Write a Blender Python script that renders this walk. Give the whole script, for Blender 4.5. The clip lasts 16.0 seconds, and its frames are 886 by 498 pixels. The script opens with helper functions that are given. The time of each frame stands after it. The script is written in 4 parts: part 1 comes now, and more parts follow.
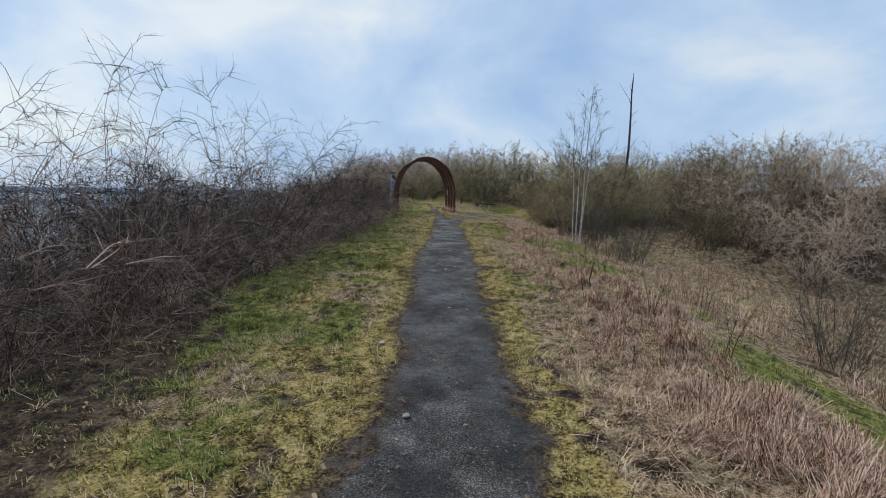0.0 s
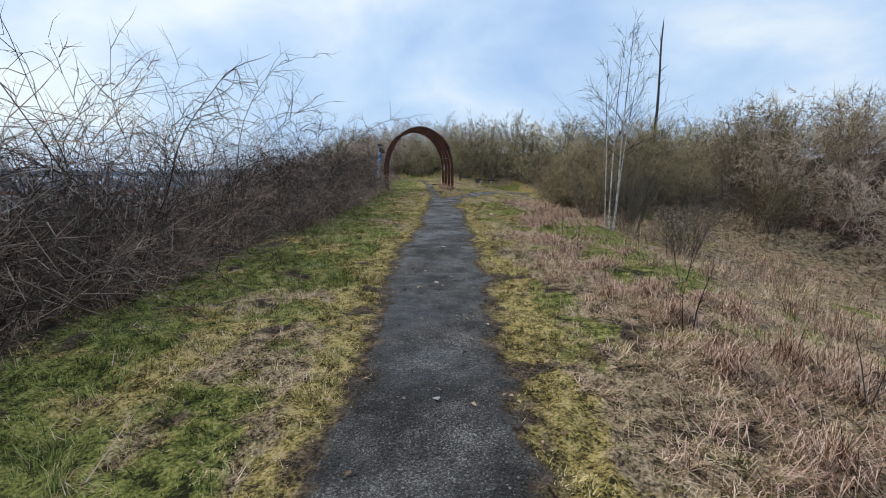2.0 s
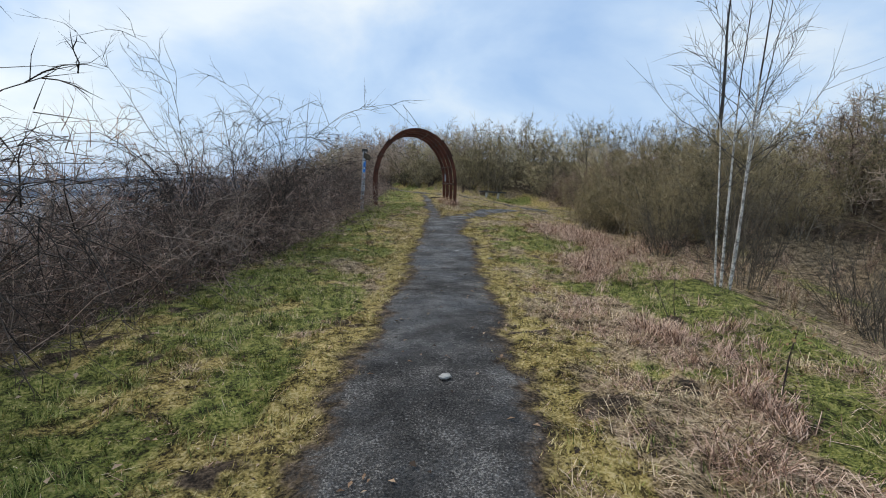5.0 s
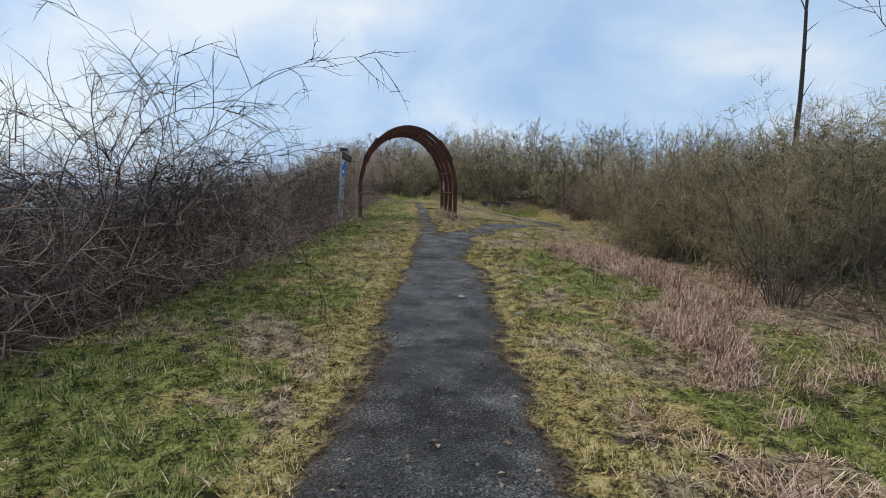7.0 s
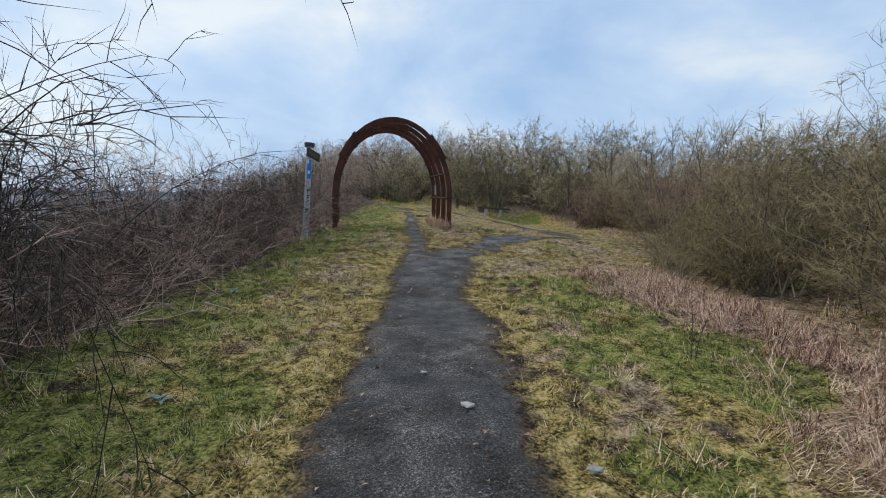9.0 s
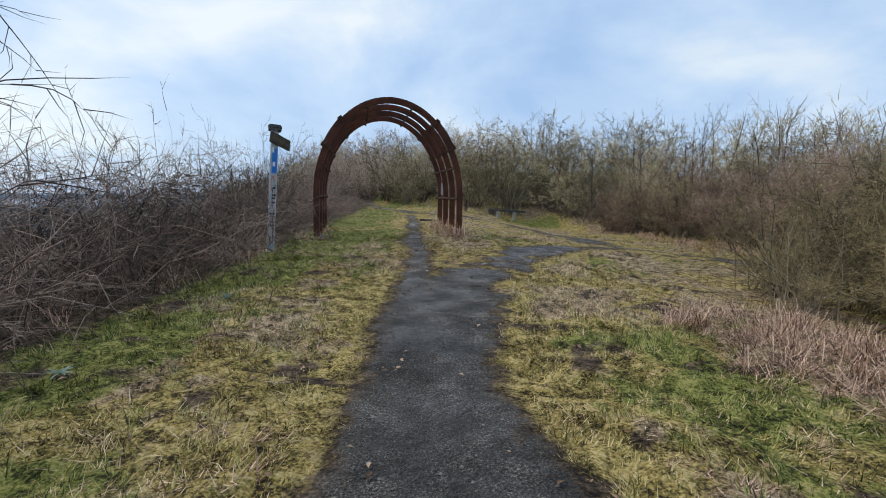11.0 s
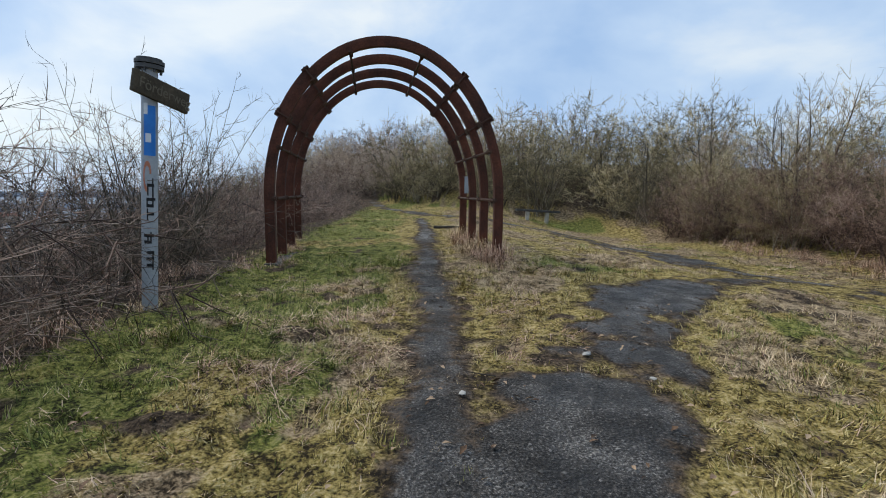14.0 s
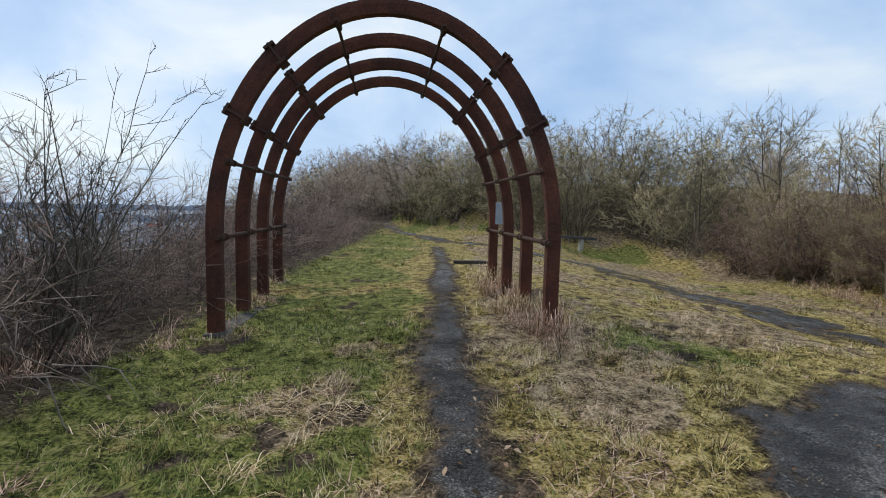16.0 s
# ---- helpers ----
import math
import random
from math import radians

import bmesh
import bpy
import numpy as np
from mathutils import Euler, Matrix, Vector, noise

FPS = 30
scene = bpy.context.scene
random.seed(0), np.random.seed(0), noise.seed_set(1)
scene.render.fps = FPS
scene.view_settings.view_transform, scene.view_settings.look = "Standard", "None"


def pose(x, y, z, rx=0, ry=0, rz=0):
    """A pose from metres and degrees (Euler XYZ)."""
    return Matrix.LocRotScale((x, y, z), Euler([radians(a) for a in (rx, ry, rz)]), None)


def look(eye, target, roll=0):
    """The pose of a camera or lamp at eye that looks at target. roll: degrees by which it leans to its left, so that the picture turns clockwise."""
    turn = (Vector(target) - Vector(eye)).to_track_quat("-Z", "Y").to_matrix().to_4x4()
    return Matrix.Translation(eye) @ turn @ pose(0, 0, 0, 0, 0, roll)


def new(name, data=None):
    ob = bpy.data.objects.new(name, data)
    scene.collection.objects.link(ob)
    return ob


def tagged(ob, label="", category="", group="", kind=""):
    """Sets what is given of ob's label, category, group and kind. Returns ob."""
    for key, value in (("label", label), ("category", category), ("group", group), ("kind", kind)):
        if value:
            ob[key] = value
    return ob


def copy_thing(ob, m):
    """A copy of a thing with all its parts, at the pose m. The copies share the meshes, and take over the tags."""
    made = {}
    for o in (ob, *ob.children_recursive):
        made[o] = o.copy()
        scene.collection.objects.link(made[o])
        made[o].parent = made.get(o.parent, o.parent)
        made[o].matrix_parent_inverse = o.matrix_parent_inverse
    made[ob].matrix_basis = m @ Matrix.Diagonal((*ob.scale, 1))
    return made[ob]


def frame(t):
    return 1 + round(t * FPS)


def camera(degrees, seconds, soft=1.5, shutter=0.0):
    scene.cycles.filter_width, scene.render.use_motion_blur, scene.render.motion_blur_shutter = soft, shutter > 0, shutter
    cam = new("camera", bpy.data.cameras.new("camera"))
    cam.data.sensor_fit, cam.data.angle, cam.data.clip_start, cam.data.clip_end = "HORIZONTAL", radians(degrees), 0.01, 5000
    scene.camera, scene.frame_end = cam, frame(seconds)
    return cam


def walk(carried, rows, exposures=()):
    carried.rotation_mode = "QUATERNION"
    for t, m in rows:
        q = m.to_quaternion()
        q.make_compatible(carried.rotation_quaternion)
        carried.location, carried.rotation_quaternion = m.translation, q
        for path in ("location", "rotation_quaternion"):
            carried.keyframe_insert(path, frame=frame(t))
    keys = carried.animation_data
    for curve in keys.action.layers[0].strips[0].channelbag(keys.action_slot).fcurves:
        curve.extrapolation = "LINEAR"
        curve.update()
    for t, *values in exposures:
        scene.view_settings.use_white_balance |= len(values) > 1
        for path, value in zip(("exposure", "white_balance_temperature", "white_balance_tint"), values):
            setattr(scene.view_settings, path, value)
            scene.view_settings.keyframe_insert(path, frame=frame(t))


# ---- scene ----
cam = camera(85.7, 16.0, soft=1.0)
PATH = [
    (0, (0.085, -0.289, 1.682), (0.058, 1.697, 1.45), 1.5),
    (0.5, (0.078, 0.548, 1.579), (0.042, 2.531, 1.319), 1.2),
    (1, (0.158, 1.46, 1.529), (0.133, 3.43, 1.184), 0.6),
    (1.5, (0.137, 2.294, 1.542), (0.121, 4.262, 1.188), 0.3),
    (2, (0.169, 3.164, 1.586), (0.144, 5.137, 1.26), 0.5),
    (2.5, (0.159, 3.985, 1.632), (0.132, 5.961, 1.325), 0.7),
    (3, (0.106, 4.792, 1.678), (0.075, 6.769, 1.378), 0.8),
    (3.5, (0.082, 5.519, 1.704), (0.05, 7.496, 1.402), 0.7),
    (4, (0.004, 6.325, 1.703), (-0.032, 8.302, 1.407), 0.7),
    (4.5, (0.064, 7.14, 1.673), (0.029, 9.118, 1.38), 0.9),
    (5, (0.099, 7.948, 1.679), (0.072, 9.927, 1.39), 0.8),
    (7.5, (0.047, 12.36, 1.57), (0.034, 14.345, 1.329), 1.6),
    (8, (0.06, 13.096, 1.566), (0.052, 15.082, 1.326), 1.7),
    (8.5, (0.041, 13.798, 1.587), (0.054, 15.784, 1.351), 1.2),
    (9, (0.055, 14.509, 1.601), (0.066, 16.496, 1.372), 1.2),
    (11.5, (-0.085, 18.285, 1.528), (-0.103, 20.273, 1.307), 0.8),
    (12, (-0.201, 19.126, 1.588), (-0.221, 21.114, 1.364), 0.5),
    (12.5, (-0.284, 19.814, 1.627), (-0.318, 21.799, 1.384), 0.3),
    (13, (-0.312, 20.547, 1.637), (-0.357, 22.529, 1.373), 0.4),
    (13.5, (-0.367, 21.171, 1.623), (-0.422, 23.154, 1.367), 0.4),
    (14, (-0.341, 21.872, 1.598), (-0.4, 23.857, 1.36), 0.6),
    (14.5, (-0.373, 22.5, 1.687), (-0.437, 24.485, 1.448), 1.0),
    (15, (-0.399, 23.119, 1.735), (-0.49, 25.104, 1.509), 1.3),
    (15.5, (-0.399, 23.718, 1.76), (-0.519, 25.704, 1.557), 1.4),
    (16, (-0.541, 24.325, 1.815), (-0.67, 26.314, 1.644), 1.3),
]
walk(cam, [(t, look(eye, target, roll)) for t, eye, target, roll in PATH],
     exposures=[(0.0, -0.12), (1.0, -0.05), (2.0, 0.08), (5.0, 0.04), (8.0, -0.05), (11.5, 0.05), (13.0, -0.02), (16.0, 0.03)])

# ---- world and light: overcast winter day, bright broken cloud ----
world = bpy.data.worlds.new("overcast_sky")
scene.world = world
world.use_nodes = True
wt = world.node_tree
wt.nodes.clear()


def wnode(kind, **values):
    n = wt.nodes.new(kind)
    for key, value in values.items():
        n.inputs[key].default_value = value
    return n


SUN_EL, SUN_AZ = radians(46), radians(-55)
w_out = wt.nodes.new("ShaderNodeOutputWorld")
w_bg = wnode("ShaderNodeBackground", Strength=1.0)
w_sky = wt.nodes.new("ShaderNodeTexSky")
w_sky.sky_type, w_sky.sun_disc, w_sky.sun_elevation, w_sky.sun_rotation = "NISHITA", False, SUN_EL, SUN_AZ % 6.28319
w_scale = wt.nodes.new("ShaderNodeVectorMath")
w_scale.operation = "SCALE"
w_scale.inputs["Scale"].default_value = 0.12
w_co = wt.nodes.new("ShaderNodeTexCoord")
w_map = wt.nodes.new("ShaderNodeMapping")
w_map.inputs["Scale"].default_value = (1.0, 1.0, 1.7)
w_map.inputs["Location"].default_value = (0.35, 0.1, 0.2)
w_noise = wnode("ShaderNodeTexNoise", Scale=2.3, Detail=6.0, Roughness=0.52, Distortion=0.25)
w_ramp = wt.nodes.new("ShaderNodeValToRGB")
w_ramp.color_ramp.elements[0].position, w_ramp.color_ramp.elements[1].position = 0.36, 0.66
w_ramp.color_ramp.elements[0].color, w_ramp.color_ramp.elements[1].color = (0.39, 0.575, 0.87, 1), (0.88, 0.955, 1.0, 1)
w_mid = w_ramp.color_ramp.elements.new(0.5)
w_mid.color = (0.55, 0.72, 0.955, 1)
w_mix = wt.nodes.new("ShaderNodeMix")
w_mix.data_type = "RGBA"
w_mix.inputs["Factor"].default_value = 0.86
wt.links.new(w_co.outputs["Generated"], w_map.inputs["Vector"])
wt.links.new(w_map.outputs["Vector"], w_noise.inputs["Vector"])
wt.links.new(w_noise.outputs["Fac"], w_ramp.inputs["Fac"])
wt.links.new(w_sky.outputs["Color"], w_scale.inputs[0])
wt.links.new(w_scale.outputs["Vector"], w_mix.inputs["A"])
wt.links.new(w_ramp.outputs["Color"], w_mix.inputs["B"])
wt.links.new(w_mix.outputs["Result"], w_bg.inputs["Color"])
wt.links.new(w_bg.outputs["Background"], w_out.inputs["Surface"])

sun = new("sun", bpy.data.lights.new("sun", "SUN"))
sun.data.energy, sun.data.angle, sun.data.color = 2.35, radians(18), (1.0, 0.91, 0.78)
sun.matrix_world = look((80 * math.sin(SUN_AZ) * math.cos(SUN_EL), 80 * math.cos(SUN_AZ) * math.cos(SUN_EL), 80 * math.sin(SUN_EL)), (0, 0, 0))


# ---- materials ----
def material(name, stops, scale=6.0, fine=60.0, rough=0.9, bump=0.4, spread=0.35, metal=0.0, wet=None, island=0.0, each=0.0, relief=0.02):
    """A surface whose colour runs through stops by coarse and fine noise over world places. island, each: how far a strand or an object shifts it."""
    m = bpy.data.materials.new(name)
    m.use_nodes = True
    t = m.node_tree
    bsdf = t.nodes["Principled BSDF"]
    bsdf.inputs["Roughness"].default_value, bsdf.inputs["Metallic"].default_value = rough, metal
    bsdf.inputs["Specular IOR Level"].default_value = 0.3
    geo = t.nodes.new("ShaderNodeNewGeometry")

    def noise_at(s, detail):
        n = t.nodes.new("ShaderNodeTexNoise")
        n.inputs["Scale"].default_value, n.inputs["Detail"].default_value, n.inputs["Roughness"].default_value = s, detail, 0.6
        t.links.new(geo.outputs["Position"], n.inputs["Vector"])
        return n.outputs["Fac"]

    def calc(op, a, b):
        n = t.nodes.new("ShaderNodeMath")
        n.operation = op
        for i, v in enumerate((a, b)):
            if isinstance(v, float):
                n.inputs[i].default_value = v
            else:
                t.links.new(v, n.inputs[i])
        return n.outputs[0]

    coarse, grain = noise_at(scale, 4.0), noise_at(fine, 3.0)
    fac = calc("ADD", calc("MULTIPLY", coarse, 1.0 - spread), calc("MULTIPLY", grain, spread))
    fac = calc("ADD", calc("MULTIPLY", calc("SUBTRACT", fac, 0.5), 2.4), 0.5)
    if island:
        fac = calc("ADD", fac, calc("MULTIPLY", calc("SUBTRACT", geo.outputs["Random Per Island"], 0.5), island))
    if each:
        info = t.nodes.new("ShaderNodeObjectInfo")
        fac = calc("ADD", fac, calc("MULTIPLY", calc("SUBTRACT", info.outputs["Random"], 0.5), each))
    ramp = t.nodes.new("ShaderNodeValToRGB")
    el = ramp.color_ramp.elements
    el[0].position, el[1].position = 0.0, 1.0
    el[0].color, el[1].color = (*stops[0], 1), (*stops[-1], 1)
    for i, c in enumerate(stops[1:-1]):
        el.new((i + 1) / (len(stops) - 1)).color = (*c, 1)
    t.links.new(fac, ramp.inputs["Fac"])
    t.links.new(ramp.outputs["Color"], bsdf.inputs["Base Color"])
    if bump:
        b = t.nodes.new("ShaderNodeBump")
        b.inputs["Strength"].default_value, b.inputs["Distance"].default_value = bump, relief
        t.links.new(grain, b.inputs["Height"])
        t.links.new(b.outputs["Normal"], bsdf.inputs["Normal"])
    if wet:
        low, high = wet
        r = t.nodes.new("ShaderNodeMapRange")
        r.inputs["From Min"].default_value, r.inputs["From Max"].default_value = 0.38, 0.62
        r.inputs["To Min"].default_value, r.inputs["To Max"].default_value = low, high
        t.links.new(noise_at(1.1, 3.0), r.inputs["Value"])
        t.links.new(r.outputs["Result"], bsdf.inputs["Roughness"])
    return m


def earth(name):
    """Turf that passes from moss to green grass, dead straw, leaf litter and bare cinders by the mesh's cover and worn layers."""
    m = bpy.data.materials.new(name)
    m.use_nodes = True
    t = m.node_tree
    bsdf = t.nodes["Principled BSDF"]
    geo = t.nodes.new("ShaderNodeNewGeometry")

    def noise_at(s, detail, rough=0.62):
        n = t.nodes.new("ShaderNodeTexNoise")
        n.inputs["Scale"].default_value, n.inputs["Detail"].default_value, n.inputs["Roughness"].default_value = s, detail, rough
        t.links.new(geo.outputs["Position"], n.inputs["Vector"])
        return n.outputs["Fac"]

    def calc(op, a, b):
        n = t.nodes.new("ShaderNodeMath")
        n.operation = op
        for i, v in enumerate((a, b)):
            if isinstance(v, float):
                n.inputs[i].default_value = v
            else:
                t.links.new(v, n.inputs[i])
        return n.outputs[0]

    def ramp(fac, stops):
        r = t.nodes.new("ShaderNodeValToRGB")
        el = r.color_ramp.elements
        el[0].color, el[1].color = (*stops[0], 1), (*stops[-1], 1)
        for i, c in enumerate(stops[1:-1]):
            el.new((i + 1) / (len(stops) - 1)).color = (*c, 1)
        t.links.new(fac, r.inputs["Fac"])
        return r.outputs["Color"]

    def mix(fac, a, b):
        n = t.nodes.new("ShaderNodeMix")
        n.data_type = "RGBA"
        t.links.new(fac, n.inputs["Factor"])
        t.links.new(a, n.inputs["A"])
        t.links.new(b, n.inputs["B"])
        return n.outputs["Result"]

    def threshold(value, ragged, low, high):
        """A soft ragged border where value crosses the middle."""
        r = t.nodes.new("ShaderNodeMapRange")
        r.interpolation_type = "SMOOTHSTEP"
        r.inputs["From Min"].default_value, r.inputs["From Max"].default_value = low, high
        t.links.new(calc("ADD", value, calc("MULTIPLY", calc("SUBTRACT", border, 0.5), ragged)), r.inputs["Value"])
        return r.outputs["Result"]

    border = noise_at(7.0, 5.0, 0.7)
    clumps, grain, grit = noise_at(9.0, 4.0), noise_at(48.0, 3.0), noise_at(75.0, 4.0, 0.75)
    texture = calc("ADD", calc("MULTIPLY", clumps, 0.5), calc("MULTIPLY", grain, 0.5))
    texture = calc("ADD", calc("MULTIPLY", calc("SUBTRACT", texture, 0.5), 5.2), 0.46)
    stones = calc("ADD", calc("MULTIPLY", noise_at(2.4, 5.0), 0.36), calc("MULTIPLY", grit, 0.64))
    stones = calc("ADD", calc("MULTIPLY", calc("SUBTRACT", stones, 0.5), 4.8), 0.42)
    cover = t.nodes.new("ShaderNodeAttribute")
    cover.attribute_name = "cover"
    split = t.nodes.new("ShaderNodeSeparateColor")
    t.links.new(cover.outputs["Color"], split.inputs["Color"])
    worn = t.nodes.new("ShaderNodeAttribute")
    worn.attribute_name = "worn"
    moss = ramp(texture, [(0.035, 0.025, 0.011), (0.23, 0.175, 0.055), (0.45, 0.35, 0.12), (0.62, 0.49, 0.24)])
    green = ramp(texture, [(0.025, 0.026, 0.008), (0.12, 0.135, 0.032), (0.24, 0.25, 0.06), (0.40, 0.36, 0.13)])
    straw = ramp(texture, [(0.04, 0.028, 0.016), (0.20, 0.145, 0.085), (0.39, 0.29, 0.18), (0.56, 0.43, 0.28)])
    litter = ramp(texture, [(0.018, 0.013, 0.009), (0.06, 0.042, 0.028), (0.115, 0.082, 0.055), (0.20, 0.145, 0.10)])
    cinder = ramp(stones, [(0.005, 0.0045, 0.004), (0.034, 0.031, 0.0285), (0.10, 0.093, 0.086), (0.36, 0.34, 0.31)])
    colour = mix(threshold(split.outputs["Red"], 1.1, 0.35, 0.75), moss, green)
    colour = mix(threshold(split.outputs["Green"], 1.1, 0.35, 0.75), colour, straw)
    colour = mix(threshold(split.outputs["Blue"], 0.8, 0.35, 0.75), colour, litter)
    colour = mix(threshold(worn.outputs["Fac"], 0.40, -0.22, -0.02), colour, litter)
    gravel = threshold(worn.outputs["Fac"], 0.5, -0.06, 0.10)
    colour = mix(gravel, colour, cinder)
    t.links.new(colour, bsdf.inputs["Base Color"])
    t.links.new(calc("ADD", calc("MULTIPLY", gravel, 0.16), 0.2), bsdf.inputs["Specular IOR Level"])
    # damp cinders shine in patches
    wet = t.nodes.new("ShaderNodeMapRange")
    wet.inputs["From Min"].default_value, wet.inputs["From Max"].default_value = 0.40, 0.60
    wet.inputs["To Min"].default_value, wet.inputs["To Max"].default_value = 0.34, 0.9
    t.links.new(noise_at(1.1, 4.0), wet.inputs["Value"])
    t.links.new(calc("MAXIMUM", wet.outputs["Result"], calc("SUBTRACT", 1.0, gravel)), bsdf.inputs["Roughness"])
    b = t.nodes.new("ShaderNodeBump")
    b.inputs["Strength"].default_value, b.inputs["Distance"].default_value = 1.0, 0.03
    t.links.new(calc("ADD", calc("MULTIPLY", texture, 0.6), calc("MULTIPLY", grit, 0.5)), b.inputs["Height"])
    t.links.new(b.outputs["Normal"], bsdf.inputs["Normal"])
    return m


M_EARTH = earth("turf_and_cinders")
M_MOSS = material("mossy_grass", [(0.07, 0.05, 0.015), (0.24, 0.19, 0.05), (0.43, 0.345, 0.105), (0.64, 0.52, 0.26)], 9.0, 40, 0.9, 0, 0.3, island=1.4)
M_GREEN = material("green_grass", [(0.035, 0.05, 0.010), (0.12, 0.155, 0.03), (0.23, 0.275, 0.055), (0.42, 0.40, 0.14)], 9.0, 40, 0.85, 0, 0.3, island=1.4)
M_STRAW = material("straw", [(0.13, 0.085, 0.042), (0.37, 0.265, 0.14), (0.60, 0.45, 0.26), (0.76, 0.61, 0.41)], 9.0, 40, 0.9, 0, 0.3, island=1.4)
M_THISTLE = material("blue_green_leaf", [(0.06, 0.11, 0.085), (0.12, 0.19, 0.15), (0.2, 0.27, 0.22)], 9, 50, 0.7, 0, 0.4, each=0.6)
M_BRACKEN = material("brown_dead_stalks", [(0.07, 0.038, 0.026), (0.26, 0.15, 0.10), (0.50, 0.32, 0.225), (0.68, 0.50, 0.38)], 7.0, 40, 0.9, 0, 0.3, island=1.5)
M_TWIG = material("bramble_bark", [(0.014, 0.011, 0.009), (0.036, 0.027, 0.022), (0.07, 0.053, 0.043), (0.13, 0.10, 0.08)], 0.7, 14, 0.85, 0, 0.3, island=0.9, each=0.5)
M_TWIG_RED = material("reddish_bark", [(0.05, 0.032, 0.026), (0.165, 0.105, 0.082), (0.30, 0.20, 0.155), (0.46, 0.34, 0.27)], 0.7, 14, 0.85, 0, 0.3, island=1.0, each=0.5)
M_BRAMBLE = material("dull_brown_canes", [(0.038, 0.029, 0.024), (0.125, 0.095, 0.077), (0.235, 0.18, 0.148), (0.38, 0.30, 0.245)], 0.7, 14, 0.85, 0, 0.3, island=1.0, each=0.6)
# far shrubs only: brown lightened in the colour to offset their backlit side
M_BROWN = material("lightened_brown_twigs", [(0.11, 0.08, 0.06), (0.27, 0.20, 0.15), (0.43, 0.33, 0.25), (0.58, 0.47, 0.37)], 0.5, 12, 0.85, 0, 0.3, island=1.0, each=1.1)
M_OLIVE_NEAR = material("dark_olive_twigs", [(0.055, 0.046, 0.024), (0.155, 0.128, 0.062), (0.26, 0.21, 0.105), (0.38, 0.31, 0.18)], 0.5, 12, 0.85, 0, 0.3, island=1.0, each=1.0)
M_WILLOW = material("dark_grey_shoots", [(0.028, 0.023, 0.018), (0.07, 0.058, 0.042), (0.12, 0.10, 0.072), (0.22, 0.185, 0.14)], 0.6, 14, 0.85, 0, 0.3, island=1.0, each=0.7)
# lighter copy of the near olive, offsets backlight on the far shrubs
M_OLIVE = material("lightened_olive_twigs", [(0.10, 0.085, 0.046), (0.245, 0.205, 0.106), (0.40, 0.335, 0.18), (0.56, 0.47, 0.29)], 0.5, 12, 0.85, 0, 0.3, island=1.0, each=1.1)
M_GREY = material("grey_bark", [(0.06, 0.05, 0.037), (0.15, 0.125, 0.09), (0.26, 0.22, 0.16), (0.40, 0.345, 0.265)], 0.6, 14, 0.85, 0, 0.3, island=1.0, each=0.7)
M_BIRCH = material("white_birch_bark", [(0.03, 0.027, 0.025), (0.22, 0.20, 0.175), (0.66, 0.62, 0.56), (0.82, 0.79, 0.73)], 16, 45, 0.7, 0.3, 0.45)
M_SNAG = material("dead_wood", [(0.03, 0.026, 0.022), (0.06, 0.052, 0.045), (0.10, 0.088, 0.075)], 4, 30, 0.9, 0.5)
M_RUST = material("rusted_steel", [(0.026, 0.011, 0.008), (0.058, 0.021, 0.013), (0.11, 0.036, 0.020), (0.19, 0.062, 0.034)], 2.2, 45, 0.75, 0.35, 0.4)
M_RUST_DARK = material("dark_rusted_fittings", [(0.025, 0.014, 0.01), (0.06, 0.028, 0.018), (0.10, 0.045, 0.026)], 6, 60, 0.75, 0.4)
M_STEEL = material("painted_grey_pipe", [(0.24, 0.27, 0.30), (0.36, 0.39, 0.42), (0.45, 0.48, 0.51)], 2.5, 30, 0.55, 0.1, 0.35)
M_FLANGE = material("dark_iron", [(0.03, 0.03, 0.032), (0.06, 0.06, 0.06), (0.09, 0.085, 0.08)], 8, 40, 0.6, 0.3)
M_BOARD = material("weathered_board", [(0.035, 0.027, 0.018), (0.07, 0.055, 0.037), (0.115, 0.092, 0.062)], 5, 40, 0.85, 0.6)
M_LETTER = material("faded_carved_letters", [(0.10, 0.085, 0.06), (0.19, 0.165, 0.12)], 12, 60, 0.9, 0.2)
M_BLUE = material("blue_sticker", [(0.02, 0.16, 0.52), (0.03, 0.22, 0.65)], 5, 40, 0.45, 0.05)
M_WHITE = material("white_sticker", [(0.55, 0.58, 0.6), (0.75, 0.77, 0.78)], 9, 40, 0.5, 0.05)
M_ORANGE = material("faded_orange_paint", [(0.45, 0.16, 0.09), (0.6, 0.25, 0.15)], 9, 40, 0.7, 0.05)
M_INK = material("black_paint", [(0.008, 0.008, 0.01), (0.02, 0.02, 0.022)], 9, 40, 0.6, 0.05)
M_CONCRETE = material("pale_concrete", [(0.28, 0.26, 0.22), (0.42, 0.40, 0.35), (0.5, 0.48, 0.43)], 6, 40, 0.9, 0.4)
M_STONE = material("pale_stone", [(0.14, 0.135, 0.12), (0.26, 0.25, 0.23), (0.42, 0.41, 0.38)], 14, 60, 0.85, 0.4, each=0.8, island=0.8)
M_GRIT = material("grit", [(0.03, 0.03, 0.028), (0.065, 0.063, 0.06), (0.11, 0.106, 0.10), (0.21, 0.20, 0.19)], 14, 60, 0.85, 0.0, 0.4, island=0.9)
# distance haze is mixed into this base colour of plain, woods and hills
M_FAR = material("haze_tinted_far_land", [(0.19, 0.235, 0.29), (0.235, 0.285, 0.345), (0.28, 0.33, 0.395)], 0.012, 0.05, 1.0, 0)
